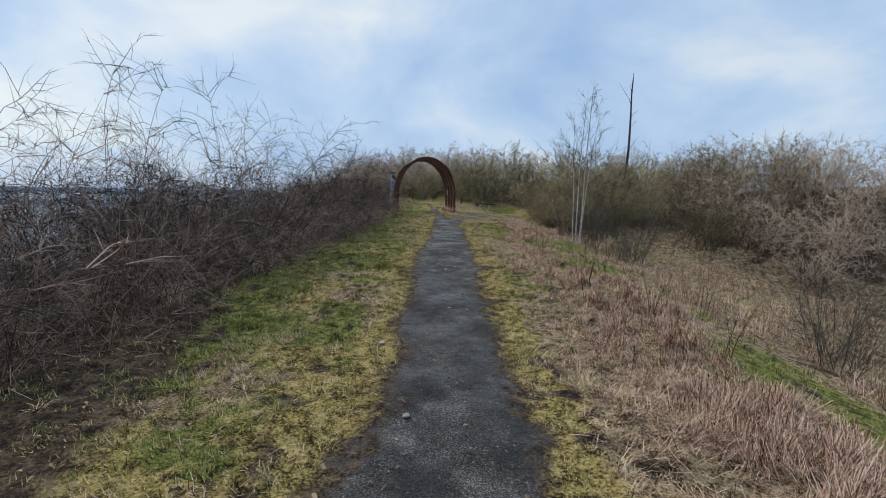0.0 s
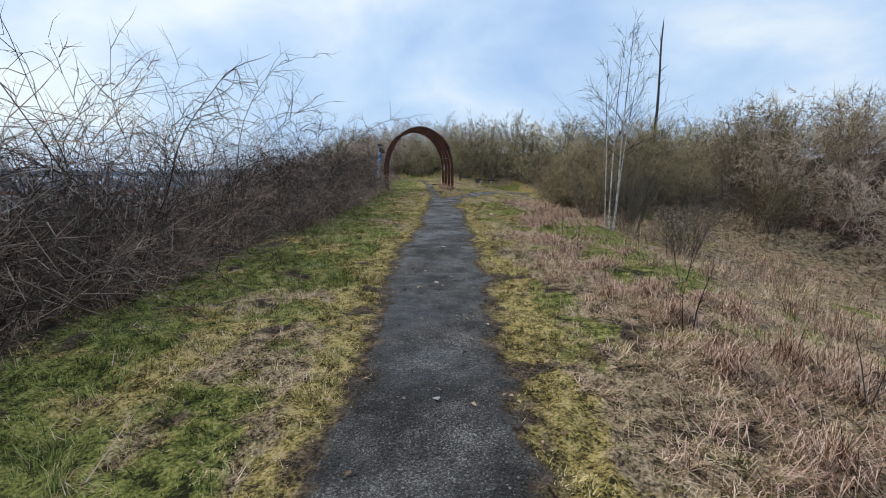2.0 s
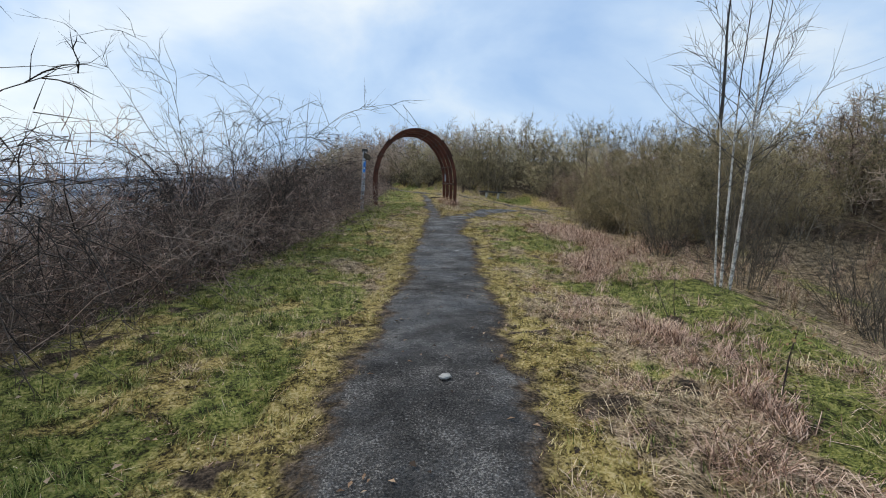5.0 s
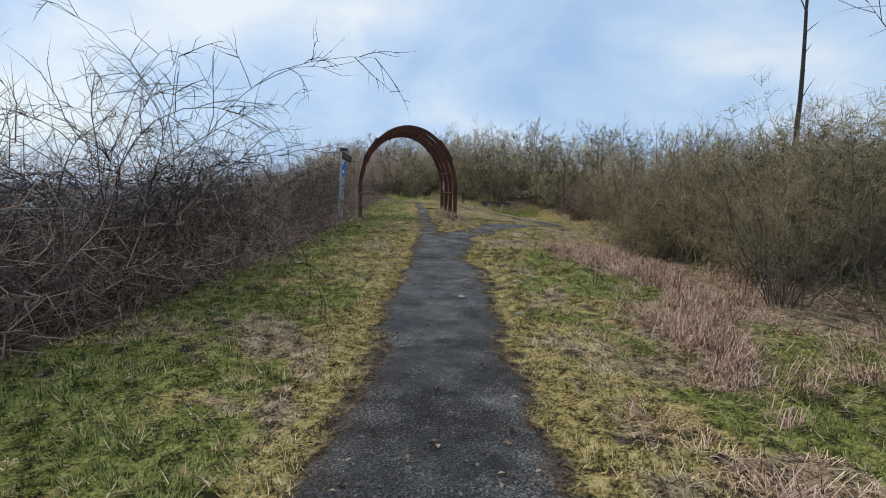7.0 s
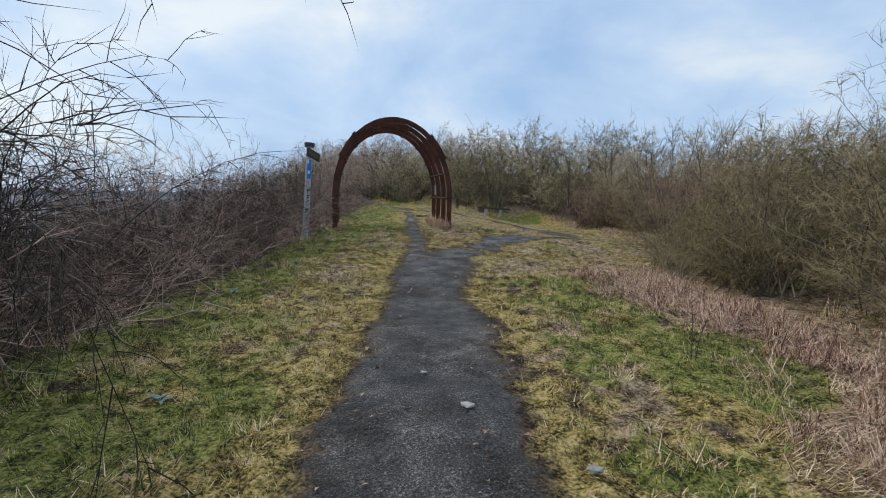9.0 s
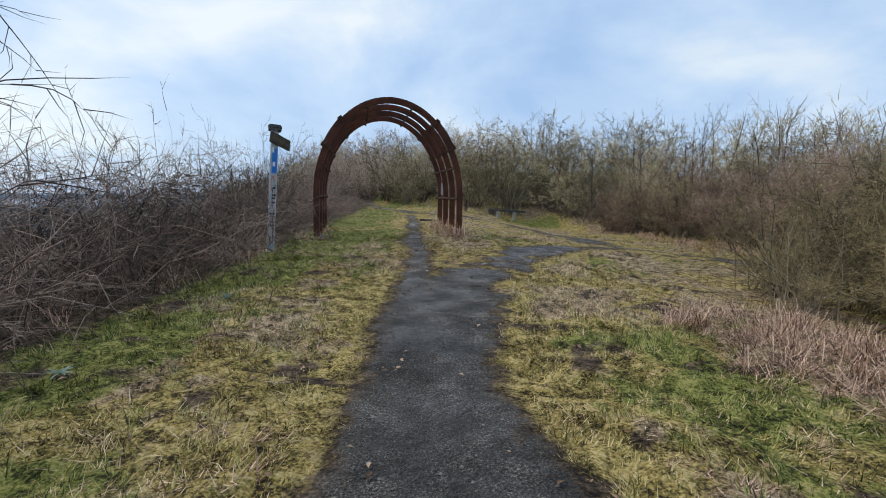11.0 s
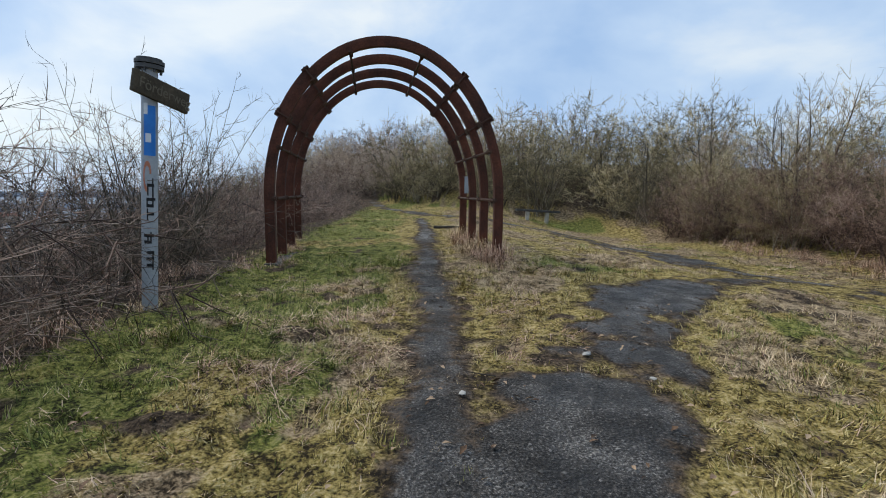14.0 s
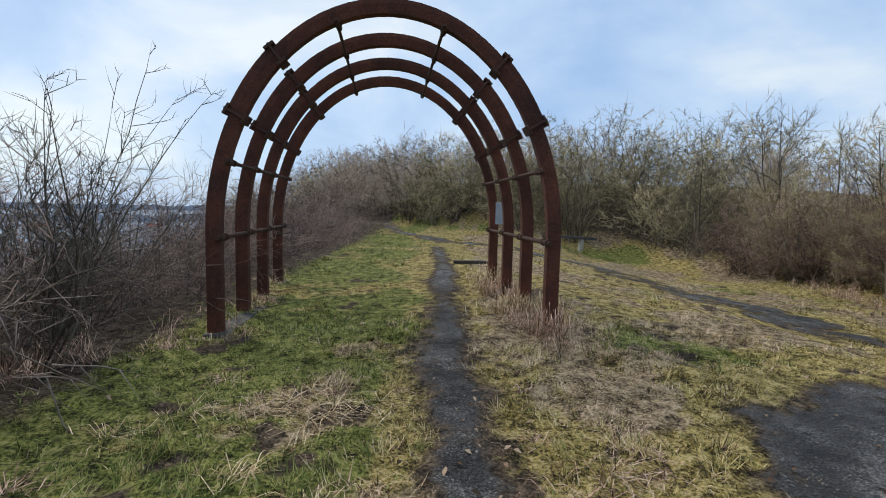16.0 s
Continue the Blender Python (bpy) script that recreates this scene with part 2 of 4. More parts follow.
M_ROOF = material("red_roof_tiles", [(0.25, 0.07, 0.05), (0.35, 0.11, 0.08)], 0.6, 4, 0.9, 0)
M_RENDER = material("pale_render", [(0.5, 0.48, 0.44), (0.62, 0.6, 0.56)], 0.4, 4, 0.9, 0)

# ---- helpers for meshes ----
rng = np.random.default_rng(7)


def vnoise(x, y, size, seed=0):
    """Smooth value noise from 0 to 1, with bumps about size metres across."""
    table = np.random.default_rng(seed).random((256, 256))
    u, v = np.asarray(x, float) / size, np.asarray(y, float) / size
    i, j = np.floor(u).astype(int), np.floor(v).astype(int)
    f, g = u - i, v - j
    f, g = f * f * (3 - 2 * f), g * g * (3 - 2 * g)
    a, b = table[i % 256, j % 256], table[(i + 1) % 256, j % 256]
    c, d = table[i % 256, (j + 1) % 256], table[(i + 1) % 256, (j + 1) % 256]
    return (a * (1 - f) + b * f) * (1 - g) + (c * (1 - f) + d * f) * g


def mesh_from(name, verts, faces, mat, smooth=False):
    """A mesh from arrays: faces is an (n, k) array of corners, or a list of such arrays."""
    me = bpy.data.meshes.new(name)
    groups = [np.asarray(f, np.int32) for f in (faces if isinstance(faces, list) and np.ndim(faces[0]) == 2 else [faces])]
    verts, corners = np.asarray(verts, np.float32), np.concatenate([f.ravel() for f in groups])
    sizes = np.concatenate([np.full(len(f), f.shape[1]) for f in groups])
    n = len(sizes)
    me.vertices.add(len(verts))
    me.vertices.foreach_set("co", verts.ravel())
    me.loops.add(len(corners))
    me.loops.foreach_set("vertex_index", corners)
    me.polygons.add(n)
    me.polygons.foreach_set("loop_start", (np.cumsum(sizes) - sizes).astype(np.int32))
    me.update(calc_edges=True)
    if smooth:
        me.polygons.foreach_set("use_smooth", np.ones(n, bool))
    me.materials.append(mat)
    return me


def part(name, bm, mat, parent, label=""):
    """Links a bmesh, or a finished mesh, as one mesh object under a thing or a part."""
    if isinstance(bm, bmesh.types.BMesh):
        me = bpy.data.meshes.new(name)
        bm.to_mesh(me)
        bm.free()
        me.materials.append(mat)
    else:
        me = bm
    ob = new(name, me)
    ob.parent = parent
    return tagged(ob, label)


def box(bm, size, m=Matrix(), bevel=0.0):
    made = bmesh.ops.create_cube(bm, size=1.0, matrix=m @ Matrix.Diagonal((*size, 1)))
    if bevel:
        edges = {e for v in made["verts"] for e in v.link_edges}
        bmesh.ops.bevel(bm, geom=list(edges), offset=bevel, segments=2, affect="EDGES", profile=0.6)
    return bm


def rod(bm, a, b, r, sides=8, r2=None):
    a, b = Vector(a), Vector(b)
    m = Matrix.Translation((a + b) / 2) @ (b - a).to_track_quat("Z", "Y").to_matrix().to_4x4()
    bmesh.ops.create_cone(bm, cap_ends=True, segments=sides, radius1=r, radius2=r if r2 is None else r2, depth=(b - a).length, matrix=m)
    return bm


class Strands:
    """Gathers tapering three-sided stems and twigs, and turns them into one mesh."""

    def __init__(self):
        self.lines = {}

    def add(self, points, r0, r1):
        self.lines.setdefault(len(points), []).append((points, r0, r1))

    def mesh(self, name, mat):
        verts, quads, ends, at = [], [], [], 0
        for n, rows in self.lines.items():
            p = np.array([[tuple(q) for q in r[0]] for r in rows])
            r0, r1 = np.array([r[1] for r in rows]), np.array([r[2] for r in rows])
            t = np.gradient(p, axis=1)
            t /= np.linalg.norm(t, axis=2, keepdims=True) + 1e-9
            ref = np.where(np.abs(t[..., 2:3]) > 0.8, np.array([1.0, 0, 0]), np.array([0, 0, 1.0]))
            u = np.cross(t, ref)
            u /= np.linalg.norm(u, axis=2, keepdims=True) + 1e-9
            w = np.cross(t, u)
            rad = r0[:, None] + (r1 - r0)[:, None] * np.linspace(0, 1, n)[None]
            rings = np.stack([p + rad[..., None] * (math.cos(a) * u + math.sin(a) * w) for a in (0, 2.0944, 4.18879)], axis=2)
            m, each = len(rows), (n - 1) * 3 + 1
            # rings of three, closed by a point at the tip
            verts.append(np.concatenate([rings[:, :-1].reshape(m, -1, 3), p[:, -1:]], axis=1).reshape(-1, 3))
            k = np.arange(3)
            first = at + np.arange(m)[:, None] * each
            if n > 2:
                base = first[:, :, None] + np.arange(n - 2)[None, :, None] * 3
                quads.append(np.stack([base + k, base + (k + 1) % 3, base + 3 + (k + 1) % 3, base + 3 + k], axis=-1).reshape(-1, 4))
            low = first + (n - 2) * 3
            ends.append(np.stack([low + k, low + (k + 1) % 3, np.broadcast_to(first + each - 1, (m, 3))], axis=-1).reshape(-1, 3))
            at += m * each
        return mesh_from(name, np.concatenate(verts), [np.concatenate(g) for g in (quads, ends) if g], mat)


def grow(rnd, start, way, length, n, wander, pull):
    """A wandering line of n points; pull bends it up (positive) or down."""
    points, p, d = [Vector(start)], Vector(start), Vector(way).normalized()
    for i in range(n - 1):
        d = (d + Vector((rnd.gauss(0, wander), rnd.gauss(0, wander), rnd.gauss(0, wander) + pull * (i + 1) / n))).normalized()
        p = p + d * (length / (n - 1))
        points.append(p.copy())
    return points


def side_way(rnd, along, spread):
    """A direction that leaves the line along by about spread radians."""
    a = Vector(along).normalized()
    u = a.orthogonal().normalized()
    u = Matrix.Rotation(rnd.uniform(0, 6.283), 3, a) @ u
    return (a * math.cos(spread) + u * math.sin(spread)).normalized()


# ---- the lie of the land ----
# foot of the wooded bank: beside the path (y, x) and ahead (x, y)
FOOT_RIGHT = ([-30, 0, 10, 14, 17, 20, 22, 26, 30, 36, 40, 44, 50], [30, 24, 19, 12, 7.8, 5.4, 4.8, 7.3, 8.8, 8.6, 6.4, 4.5, 0])
FOOT_FAR = ([-40, -12, -7.5, -4, 0, 4, 10], [70, 57, 52, 49, 46.5, 44, 40])

def height(x, y):
    """Height of the ground in metres: a ridge path, a hollow and a wooded bank on one side, a fall to the plain on the other."""
    x, y = np.asarray(x, float), np.asarray(y, float)
    z = np.interp(y, [-60, -10, 0, 3, 5, 7, 11, 17, 20, 25, 29, 33, 42, 60, 120], [-4, -0.4, -0.04, 0.0, 0.06, 0.15, 0.26, 0.2, 0.27, 0.38, 0.5, 0.58, 0.72, 1.5, 3.0])
    # open hollow beside the first stretch
    open_side = np.clip((21 - y) / 9, 0, 1)
    open_side = open_side * open_side * (3 - 2 * open_side)
    r = np.clip(x - np.interp(y, [0, 8, 14, 20], [2.6, 3.0, 3.6, 5.0]), 0, 11)
    z = z - open_side * (0.30 * r - 0.012 * r * r) - np.clip(x - 1.0, 0, 6) * 0.055 * np.clip((y - 20) / 4, 0, 1) * np.clip((36 - y) / 5, 0, 1)
    z = z - 0.17 * np.clip(x - 0.6, 0, 4) * np.clip((y - 29) / 9, 0, 1) * np.clip((50 - y) / 6, 0, 1)
    # wooded bank
    foot_right = np.interp(y, *FOOT_RIGHT)
    foot_far = y - np.interp(x, *FOOT_FAR)
    s = np.clip(np.maximum(x - foot_right, foot_far), 0, 60)
    z = z + 3.5 * (1 - np.exp(-s * 0.32 / 3.5)) - 0.12 * np.clip(s - 11, 0, 60)
    # fall to the plain
    fall = np.clip(-4.6 - x - np.clip(y - 38, 0, 60) * 0.25, 0, 400)
    z = z - 34 * (1 - np.exp(-fall * 0.34 / 34))
    far = np.clip((np.hypot(x - 8, y - 30) - 55) / 130, 0, 1)
    far = far * far * (3 - 2 * far)
    z = z * (1 - far) - 38 * far
    near = np.clip(1 - (np.hypot(x, y - 20) - 40) / 40, 0, 1)
    return z + near * ((vnoise(x, y, 2.3, 3) - 0.5) * 0.10 + (vnoise(x, y, 0.8, 4) - 0.5) * 0.035)


def h1(x, y):
    return float(height(x, y))


# bare tracks as chains of (x, y, half width)
TRACKS = [
    [(0.13, -8, 0.65), (0.14, 0, 0.66), (0.14, 2, 0.65), (0.11, 4, 0.53), (0.07, 5.6, 0.47), (0.04, 7.6, 0.53), (0.02, 9.5, 0.55), (-0.04, 11, 0.55), (0.05, 15, 0.55), (0.02, 17, 0.53), (-0.04, 19.2, 0.56), (-0.14, 20.6, 0.42), (-0.06, 22, 0.46), (0.14, 23.4, 0.50), (0.5, 24.6, 0.44)],
    [(-0.35, 22.5, 0.22), (-0.45, 24.5, 0.17), (-0.5, 26.5, 0.17), (-0.75, 28.4, 0.13), (-0.95, 31, 0.15), (-1.15, 34, 0.12), (-1.6, 38, 0.12)],
    [(0.6, 24.4, 0.42), (1.25, 26.2, 0.40), (1.9, 27.3, 0.36), (2.9, 28.2, 0.26), (4.2, 29.2, 0.2)],
    [(9.5, 25.2, 0.5), (5.4, 28.6, 0.5), (4.5, 30.6, 0.5), (3.5, 34.0, 0.48), (2.6, 36.6, 0.35), (0.8, 38.6, 0.28), (-1.4, 40.0, 0.22), (-3.6, 43.5, 0.22), (-5.4, 50, 0.25), (-7.5, 60, 0.3)],
]


def bare(x, y):
    """How far inside a bare track a place lies, in metres; negative in the grass."""
    best, wide = np.full(np.shape(x), -9.0), np.full(np.shape(x), 0.5)
    for chain, most in zip(TRACKS, (9.0, 0.14, 0.12, 0.05)):
        for (ax, ay, aw), (bx, by, bw) in zip(chain, chain[1:]):
            dx, dy = bx - ax, by - ay
            f = np.clip(((x - ax) * dx + (y - ay) * dy) / (dx * dx + dy * dy), 0, 1)
            w = aw + (bw - aw) * f
            here = np.minimum(w - np.hypot(x - ax - f * dx, y - ay - f * dy), most)
            wide = np.where(here > best, w, wide)
            best = np.maximum(best, here)
    ragged = np.clip(wide / 0.5, 0.3, 1.2) * (1 + 2.3 * np.clip((y - 22) / 3, 0, 1))
    return best + ragged * ((vnoise(x, y, 1.1, 11) - 0.5) * 0.18 + (vnoise(x, y, 0.33, 12) - 0.5) * 0.15 + (vnoise(x, y, 0.12, 13) - 0.5) * 0.08)


def spread(fine0, fine1, step, reach, growth):
    """Coordinates that are close together in the middle and wide apart far out."""
    mid = list(np.arange(fine0, fine1, step))
    lo, hi, d = [], [], step
    a, b = fine0, fine1
    while b < reach:
        d *= growth
        a, b = a - d, b + d
        lo.append(a), hi.append(b)
    return np.array(lo[::-1] + mid + hi)


def hummocks(x, y, b):
    """Small mossy cushions of the turf, a hand across, that die out towards the bare tracks."""
    rise = np.clip(-b * 3.0, 0, 1) * np.clip((y + 1) / 2, 0, 1) * np.clip((34 - y) / 6, 0, 1) * np.clip((4.0 - np.abs(x)) / 0.8, 0, 1)
    return rise * (0.055 * (vnoise(x, y, 0.21, 81) - 0.35) + 0.05 * (vnoise(x, y, 0.11, 82) - 0.4))


gx, gy = spread(-3.6, 4.0, 0.062, 4500, 1.12), spread(0.2, 32, 0.075, 4500, 1.12)
X, Y = np.meshgrid(gx, gy)
gv = np.stack([X, Y, height(X, Y) + hummocks(X, Y, bare(X, Y))], axis=-1).reshape(-1, 3)
ix = np.arange(len(gx) * len(gy)).reshape(len(gy), len(gx))
gf = np.stack([ix[:-1, :-1], ix[:-1, 1:], ix[1:, 1:], ix[1:, :-1]], axis=-1).reshape(-1, 4)


def cover_of(x, y):
    """Likelihood of moss, green grass, pale straw, brown stalks and leaf litter at each place, in patches of hand to arm's length."""
    b = bare(x, y)
    p1, p2, p3, p4 = (1.8 * (0.42 * vnoise(x, y, size * 2.2, 72 + k) + 0.36 * vnoise(x, y, size, 52 + k) + 0.22 * vnoise(x, y, size * 0.3, 62 + k) - 0.5) for k, size in enumerate((0.55, 0.6, 0.5, 0.42)))
    left = np.clip((-x - 0.5) / 0.8, 0, 1)
    hedge = np.clip((-x - 1.55 - np.clip(y - 26, 0, 40) * 0.04) / 1.0, 0, 1)
    rough = np.where(x > 0, 1.0, 0.0) * np.clip((23.5 - y) / 2, 0, 1) * np.clip((x - np.interp(y, [0, 4, 10, 15, 20], [1.15, 1.0, 1.1, 1.6, 2.1])) / 0.7, 0, 1)
    rim = np.exp(-((b + 0.22) / 0.24) ** 2)
    strip = np.exp(-((x - np.interp(y, [2, 6, 12, 18], [3.7, 3.6, 3.2, 2.5])) / 0.85) ** 2) * (y < 22) * np.clip(2.6 * vnoise(x, y, 1.3, 59) - 0.5, 0, 1.3)
    meadow = np.clip((y - 21) / 3, 0, 1)
    lawn = (np.hypot(x - 4.7, (y - 42.6) / 1.5) < 1.15) + 0.0
    inner = np.maximum(x - np.interp(y, *FOOT_RIGHT), y - np.interp(x, *FOOT_FAR))
    arch_green = np.exp(-(((x + 1.6) / 1.3) ** 2 + ((y - 29) / 2.6) ** 2))
    moss = 0.40 + 0.55 * rim - 0.55 * rough + 0.15 * meadow + 0.9 * p1 - 0.5 * arch_green
    green = 0.12 + (0.32 + 0.12 * meadow) * left + 0.34 * hedge + 0.85 * strip + 0.40 * arch_green + 2 * lawn - 0.12 * rough - 0.4 * rim * (1 - left) + 1.25 * p2
    straw = 0.30 + 0.22 * rough + 0.30 * meadow * np.clip(x + 1.3, 0, 1) - 0.35 * hedge - 0.8 * strip - lawn + 0.95 * p3
    brown = 0.16 + 0.45 * rough + 0.14 * hedge - 0.25 * meadow - 0.7 * strip - lawn + 0.95 * p4
    litter = np.maximum((-2.75 - x + np.clip((7 - y) / 6, 0, 1) * 1.5 - np.clip(y - 24, 0, 40) * 0.07) * 1.2, (inner - 1.0) * 0.8) - 2.0 * lawn
    litter = np.maximum(litter, (vnoise(x, y, 0.36, 57) * 0.7 + vnoise(x, y, 0.14, 58) * 0.3 - 0.60) * 3.6 - lawn)
    return b, moss, green, straw, brown, litter


def lay_cover(me, v):
    """Writes which plants cover the ground (green, straw, litter) and how bare it is, vertex by vertex."""
    x, y = v[:, 0].astype(float), v[:, 1].astype(float)
    _, moss, green, straw, brown, litter = cover_of(x, y)
    straw = np.maximum(straw, brown)
    green, straw = 0.55 + 1.3 * (green - np.maximum(moss, straw)), 0.55 + 1.3 * (straw - np.maximum(moss, green))
    colour = np.clip(np.stack([green, straw, litter, np.ones_like(x)], 1), 0, 1).astype(np.float32)
    me.attributes.new("cover", "FLOAT_COLOR", "POINT").data.foreach_set("color", colour.ravel())
    me.attributes.new("worn", "FLOAT", "POINT").data.foreach_set("value", np.clip(bare(x, y), -1, 1).astype(np.float32))
    return me


ground_mesh = lay_cover(mesh_from("ground", gv, gf, M_EARTH, True), gv)
# ground beyond 120 m takes the base colour with haze painted in
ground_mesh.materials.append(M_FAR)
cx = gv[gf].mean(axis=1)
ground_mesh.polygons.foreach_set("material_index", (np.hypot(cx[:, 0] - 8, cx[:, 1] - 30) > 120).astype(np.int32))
tagged(new("ground", ground_mesh), "rough winter turf over a low ridge, falling to a plain", "ground", kind="structure")

# the bare path: its sheet rises through the turf where the ground is worn
px, py = np.arange(-9, 10.5, 0.07), np.arange(-4, 60, 0.07)
PX, PY = np.meshgrid(px, py)
inside = bare(PX, PY)
pz = height(PX, PY) + np.clip(inside + 0.12, -0.1, 0.12) * 0.12 + 0.004 + (vnoise(PX, PY, 0.16, 21) - 0.5) * 0.012
keep = (inside > -0.30)
ix = np.arange(PX.size).reshape(PX.shape)
cell = keep[:-1, :-1] & keep[1:, :-1] & keep[:-1, 1:] & keep[1:, 1:]
pf = np.stack([ix[:-1, :-1], ix[:-1, 1:], ix[1:, 1:], ix[1:, :-1]], axis=-1)[cell]
used, back = np.unique(pf, return_inverse=True)
pv = np.stack([PX, PY, pz], axis=-1).reshape(-1, 3)[used]
tagged(new("path", lay_cover(mesh_from("path", pv, back.reshape(-1, 4), M_EARTH, True), pv)), "damp dark cinder path with worn uneven grassy edges", "path", kind="structure")


# ---- steel arch monument ----
HALF, LEG, RISE = 1.74, 1.0, 2.29


def arch_line(half, leg, n=40):
    """The middle line of one arch in its plane: straight legs, round head."""
    line = [Vector((-half, 0, -0.12)), Vector((-half, 0, leg * 0.5))]
    for i in range(n + 1):
        a = math.pi - math.pi * i / n
        line.append(Vector((half * math.cos(a), 0, leg + RISE * math.sin(a))))
    return line + [Vector((half, 0, leg * 0.5)), Vector((half, 0, -0.12))]


# trough-shaped section, open to the outside: (outwards, along the arch axis)
TROUGH = [(0.075, -0.075), (0.075, -0.045), (-0.02, -0.03), (-0.02, 0.03), (0.075, 0.045), (0.075, 0.075), (0.03, 0.075), (-0.06, 0.05), (-0.06, -0.05), (0.03, -0.075)]


def sweep(bm, line, section, out=0.0):
    rings = []
    for i, p in enumerate(line):
        t = (line[min(i + 1, len(line) - 1)] - line[max(i - 1, 0)]).normalized()
        o = Vector((-t.z, 0, t.x))
        rings.append([bm.verts.new(p + o * (a + out) + Vector((0, b, 0))) for a, b in section])
    k = len(section)
    for r, q in zip(rings, rings[1:]):
        for j in range(k):
            bm.faces.new((r[j], r[(j + 1) % k], q[(j + 1) % k], q[j]))
    bm.faces.new(rings[0][::-1])
    bm.faces.new(rings[-1])
    bmesh.ops.recalc_face_normals(bm, faces=bm.faces)
    return bm


monument = new("steel_arch_monument")
monument.matrix_world = pose(-1.43, 29.25, 0.5, 0, 0, 8.5)
tagged(monument, "four rusted mine-support arches tied by rods, standing in grass", "monument")
for k in range(4):
    shift = Vector((-0.035 * k, 0.95 * k, 0))
    line = [p + shift for p in arch_line(HALF, LEG)]
    rib = part("arch_rib", sweep(bmesh.new(), line, TROUGH), M_RUST, monument)
    for side in (-1, 1):
        # overlap of crown and leg with its two clamps
        over = [Vector((side * HALF * math.cos(a), 0, LEG + RISE * math.sin(a))) + shift for a in np.linspace(0.52, 0.9, 8)]
        if side > 0:
            over = over[::-1]
        part("overlap", sweep(bmesh.new(), over, TROUGH, 0.035), M_RUST, rib)
        for a in (0.54, 0.88):
            c = Vector((side * HALF * math.cos(a), 0, LEG + RISE * math.sin(a))) + shift
            turn = Matrix.Rotation(side * (math.pi / 2 - a), 4, "Y")
            bm = box(bmesh.new(), (0.12, 0.21, 0.03), Matrix.Translation(c) @ turn @ Matrix.Translation((0, 0, 0.115)), 0.008)
            box(bm, (0.10, 0.20, 0.03), Matrix.Translation(c) @ turn @ Matrix.Translation((0, 0, -0.075)), 0.008)
            for e in (-0.095, 0.095):
                q = Matrix.Translation(c) @ turn
                rod(bm, q @ Vector((0, e, -0.09)), q @ Vector((0, e, 0.135)), 0.013, 6)
            part("clamp", bm, M_RUST_DARK, rib)
# tie rods along the axis: two low, two at the shoulders, two over the head
for a, r in ((-0.30, 0.024), (math.pi + 0.30, 0.024), (0.33, 0.02), (math.pi - 0.33, 0.02), (1.25, 0.018), (math.pi - 1.25, 0.018)):
    if math.sin(a) < 0:
        c = Vector((math.copysign(HALF, math.cos(a)), 0, 0.97))
    else:
        c = Vector((HALF * math.cos(a), 0, LEG + RISE * math.sin(a)))
    inward = Vector((-math.cos(a), 0, -max(math.sin(a), 0))) * 0.07
    bm = rod(bmesh.new(), c + inward + Vector((0, -0.16, 0)), c + inward + Vector((-0.105, 3.0, 0)), r, 8)
    part("tie_rod", bm, M_RUST_DARK, monument, "thin rusted tie rod with sleeves and nuts")
    for k in range(4):
        bm = rod(bmesh.new(), c + inward + Vector((-0.035 * k, 0.95 * k - 0.11, 0)), c + inward + Vector((-0.035 * k, 0.95 * k - 0.06, 0)), r * 1.7, 6)
        rod(bm, c + inward + Vector((-0.035 * k, 0.95 * k + 0.06, 0)), c + inward + Vector((-0.035 * k, 0.95 * k + 0.10, 0)), r * 1.7, 6)
        box(bm, (0.02, 0.15, 0.07), Matrix.Translation(c + inward * 0.8 + Vector((-0.035 * k, 0.95 * k, 0))) @ Matrix.Rotation(-a if math.sin(a) > 0 else 0, 4, "Y"), 0.005)
        part("rod_clip", bm, M_RUST_DARK, monument)
part("paint_patch", box(bmesh.new(), (0.13, 0.004, 0.36), Matrix.Translation((HALF - 0.02, 3 * 0.95 - 0.081, 1.25)), 0.001), M_STEEL, monument, "scratched grey and white sticker remains")


footing = part("footing", box(bmesh.new(), (0.24, 3.1, 0.10), pose(-HALF + 0.02, 1.42, -0.05), 0.02), M_FLANGE, monument, "half-buried dark grey footing strip")


# ---- pipe signpost ----
post = new("pipe_signpost")
post.matrix_world = pose(-3.3, 26.3, h1(-3.3, 26.3) + 0.02, 0, 3.5, 0)
tagged(post, "grey steel pipe post with flange, stickers and a wooden arm", "signpost")
PR = 0.068
part("pipe", rod(bmesh.new(), (0, 0, -0.25), (0, 0, 2.25), PR, 28), M_STEEL, post)
bm = rod(bmesh.new(), (0, 0, 2.225), (0, 0, 2.26), 0.118, 28)
rod(bm, (0, 0, 2.268), (0, 0, 2.30), 0.122, 28)
rod(bm, (0, 0, 2.30), (0, 0, 2.32), 0.104, 28)
flange = part("flange", bm, M_FLANGE, post, "dark bolted iron flange plates")
for i in range(8):
    a = i * math.pi / 4 + 0.2
    part("bolt", rod(bmesh.new(), (0.098 * math.cos(a), 0.098 * math.sin(a), 2.195), (0.098 * math.cos(a), 0.098 * math.sin(a), 2.31), 0.011, 6), M_FLANGE, flange)
ARM = pose(0.095, 0.03, 2.035, 0, 9, 78)
bm = box(bmesh.new(), (0.64, 0.04, 0.20), ARM, 0.014)
arm = part("sign_arm", bm, M_BOARD, post, "mossy brown wooden board with carved words")
font = bpy.data.curves.new("letters", "FONT")
font.body, font.size, font.extrude, font.align_x, font.align_y = "Förderweg", 0.135, 0.0015, "CENTER", "CENTER"
text_ob = bpy.data.objects.new("letters_source", font)
scene.collection.objects.link(text_ob)
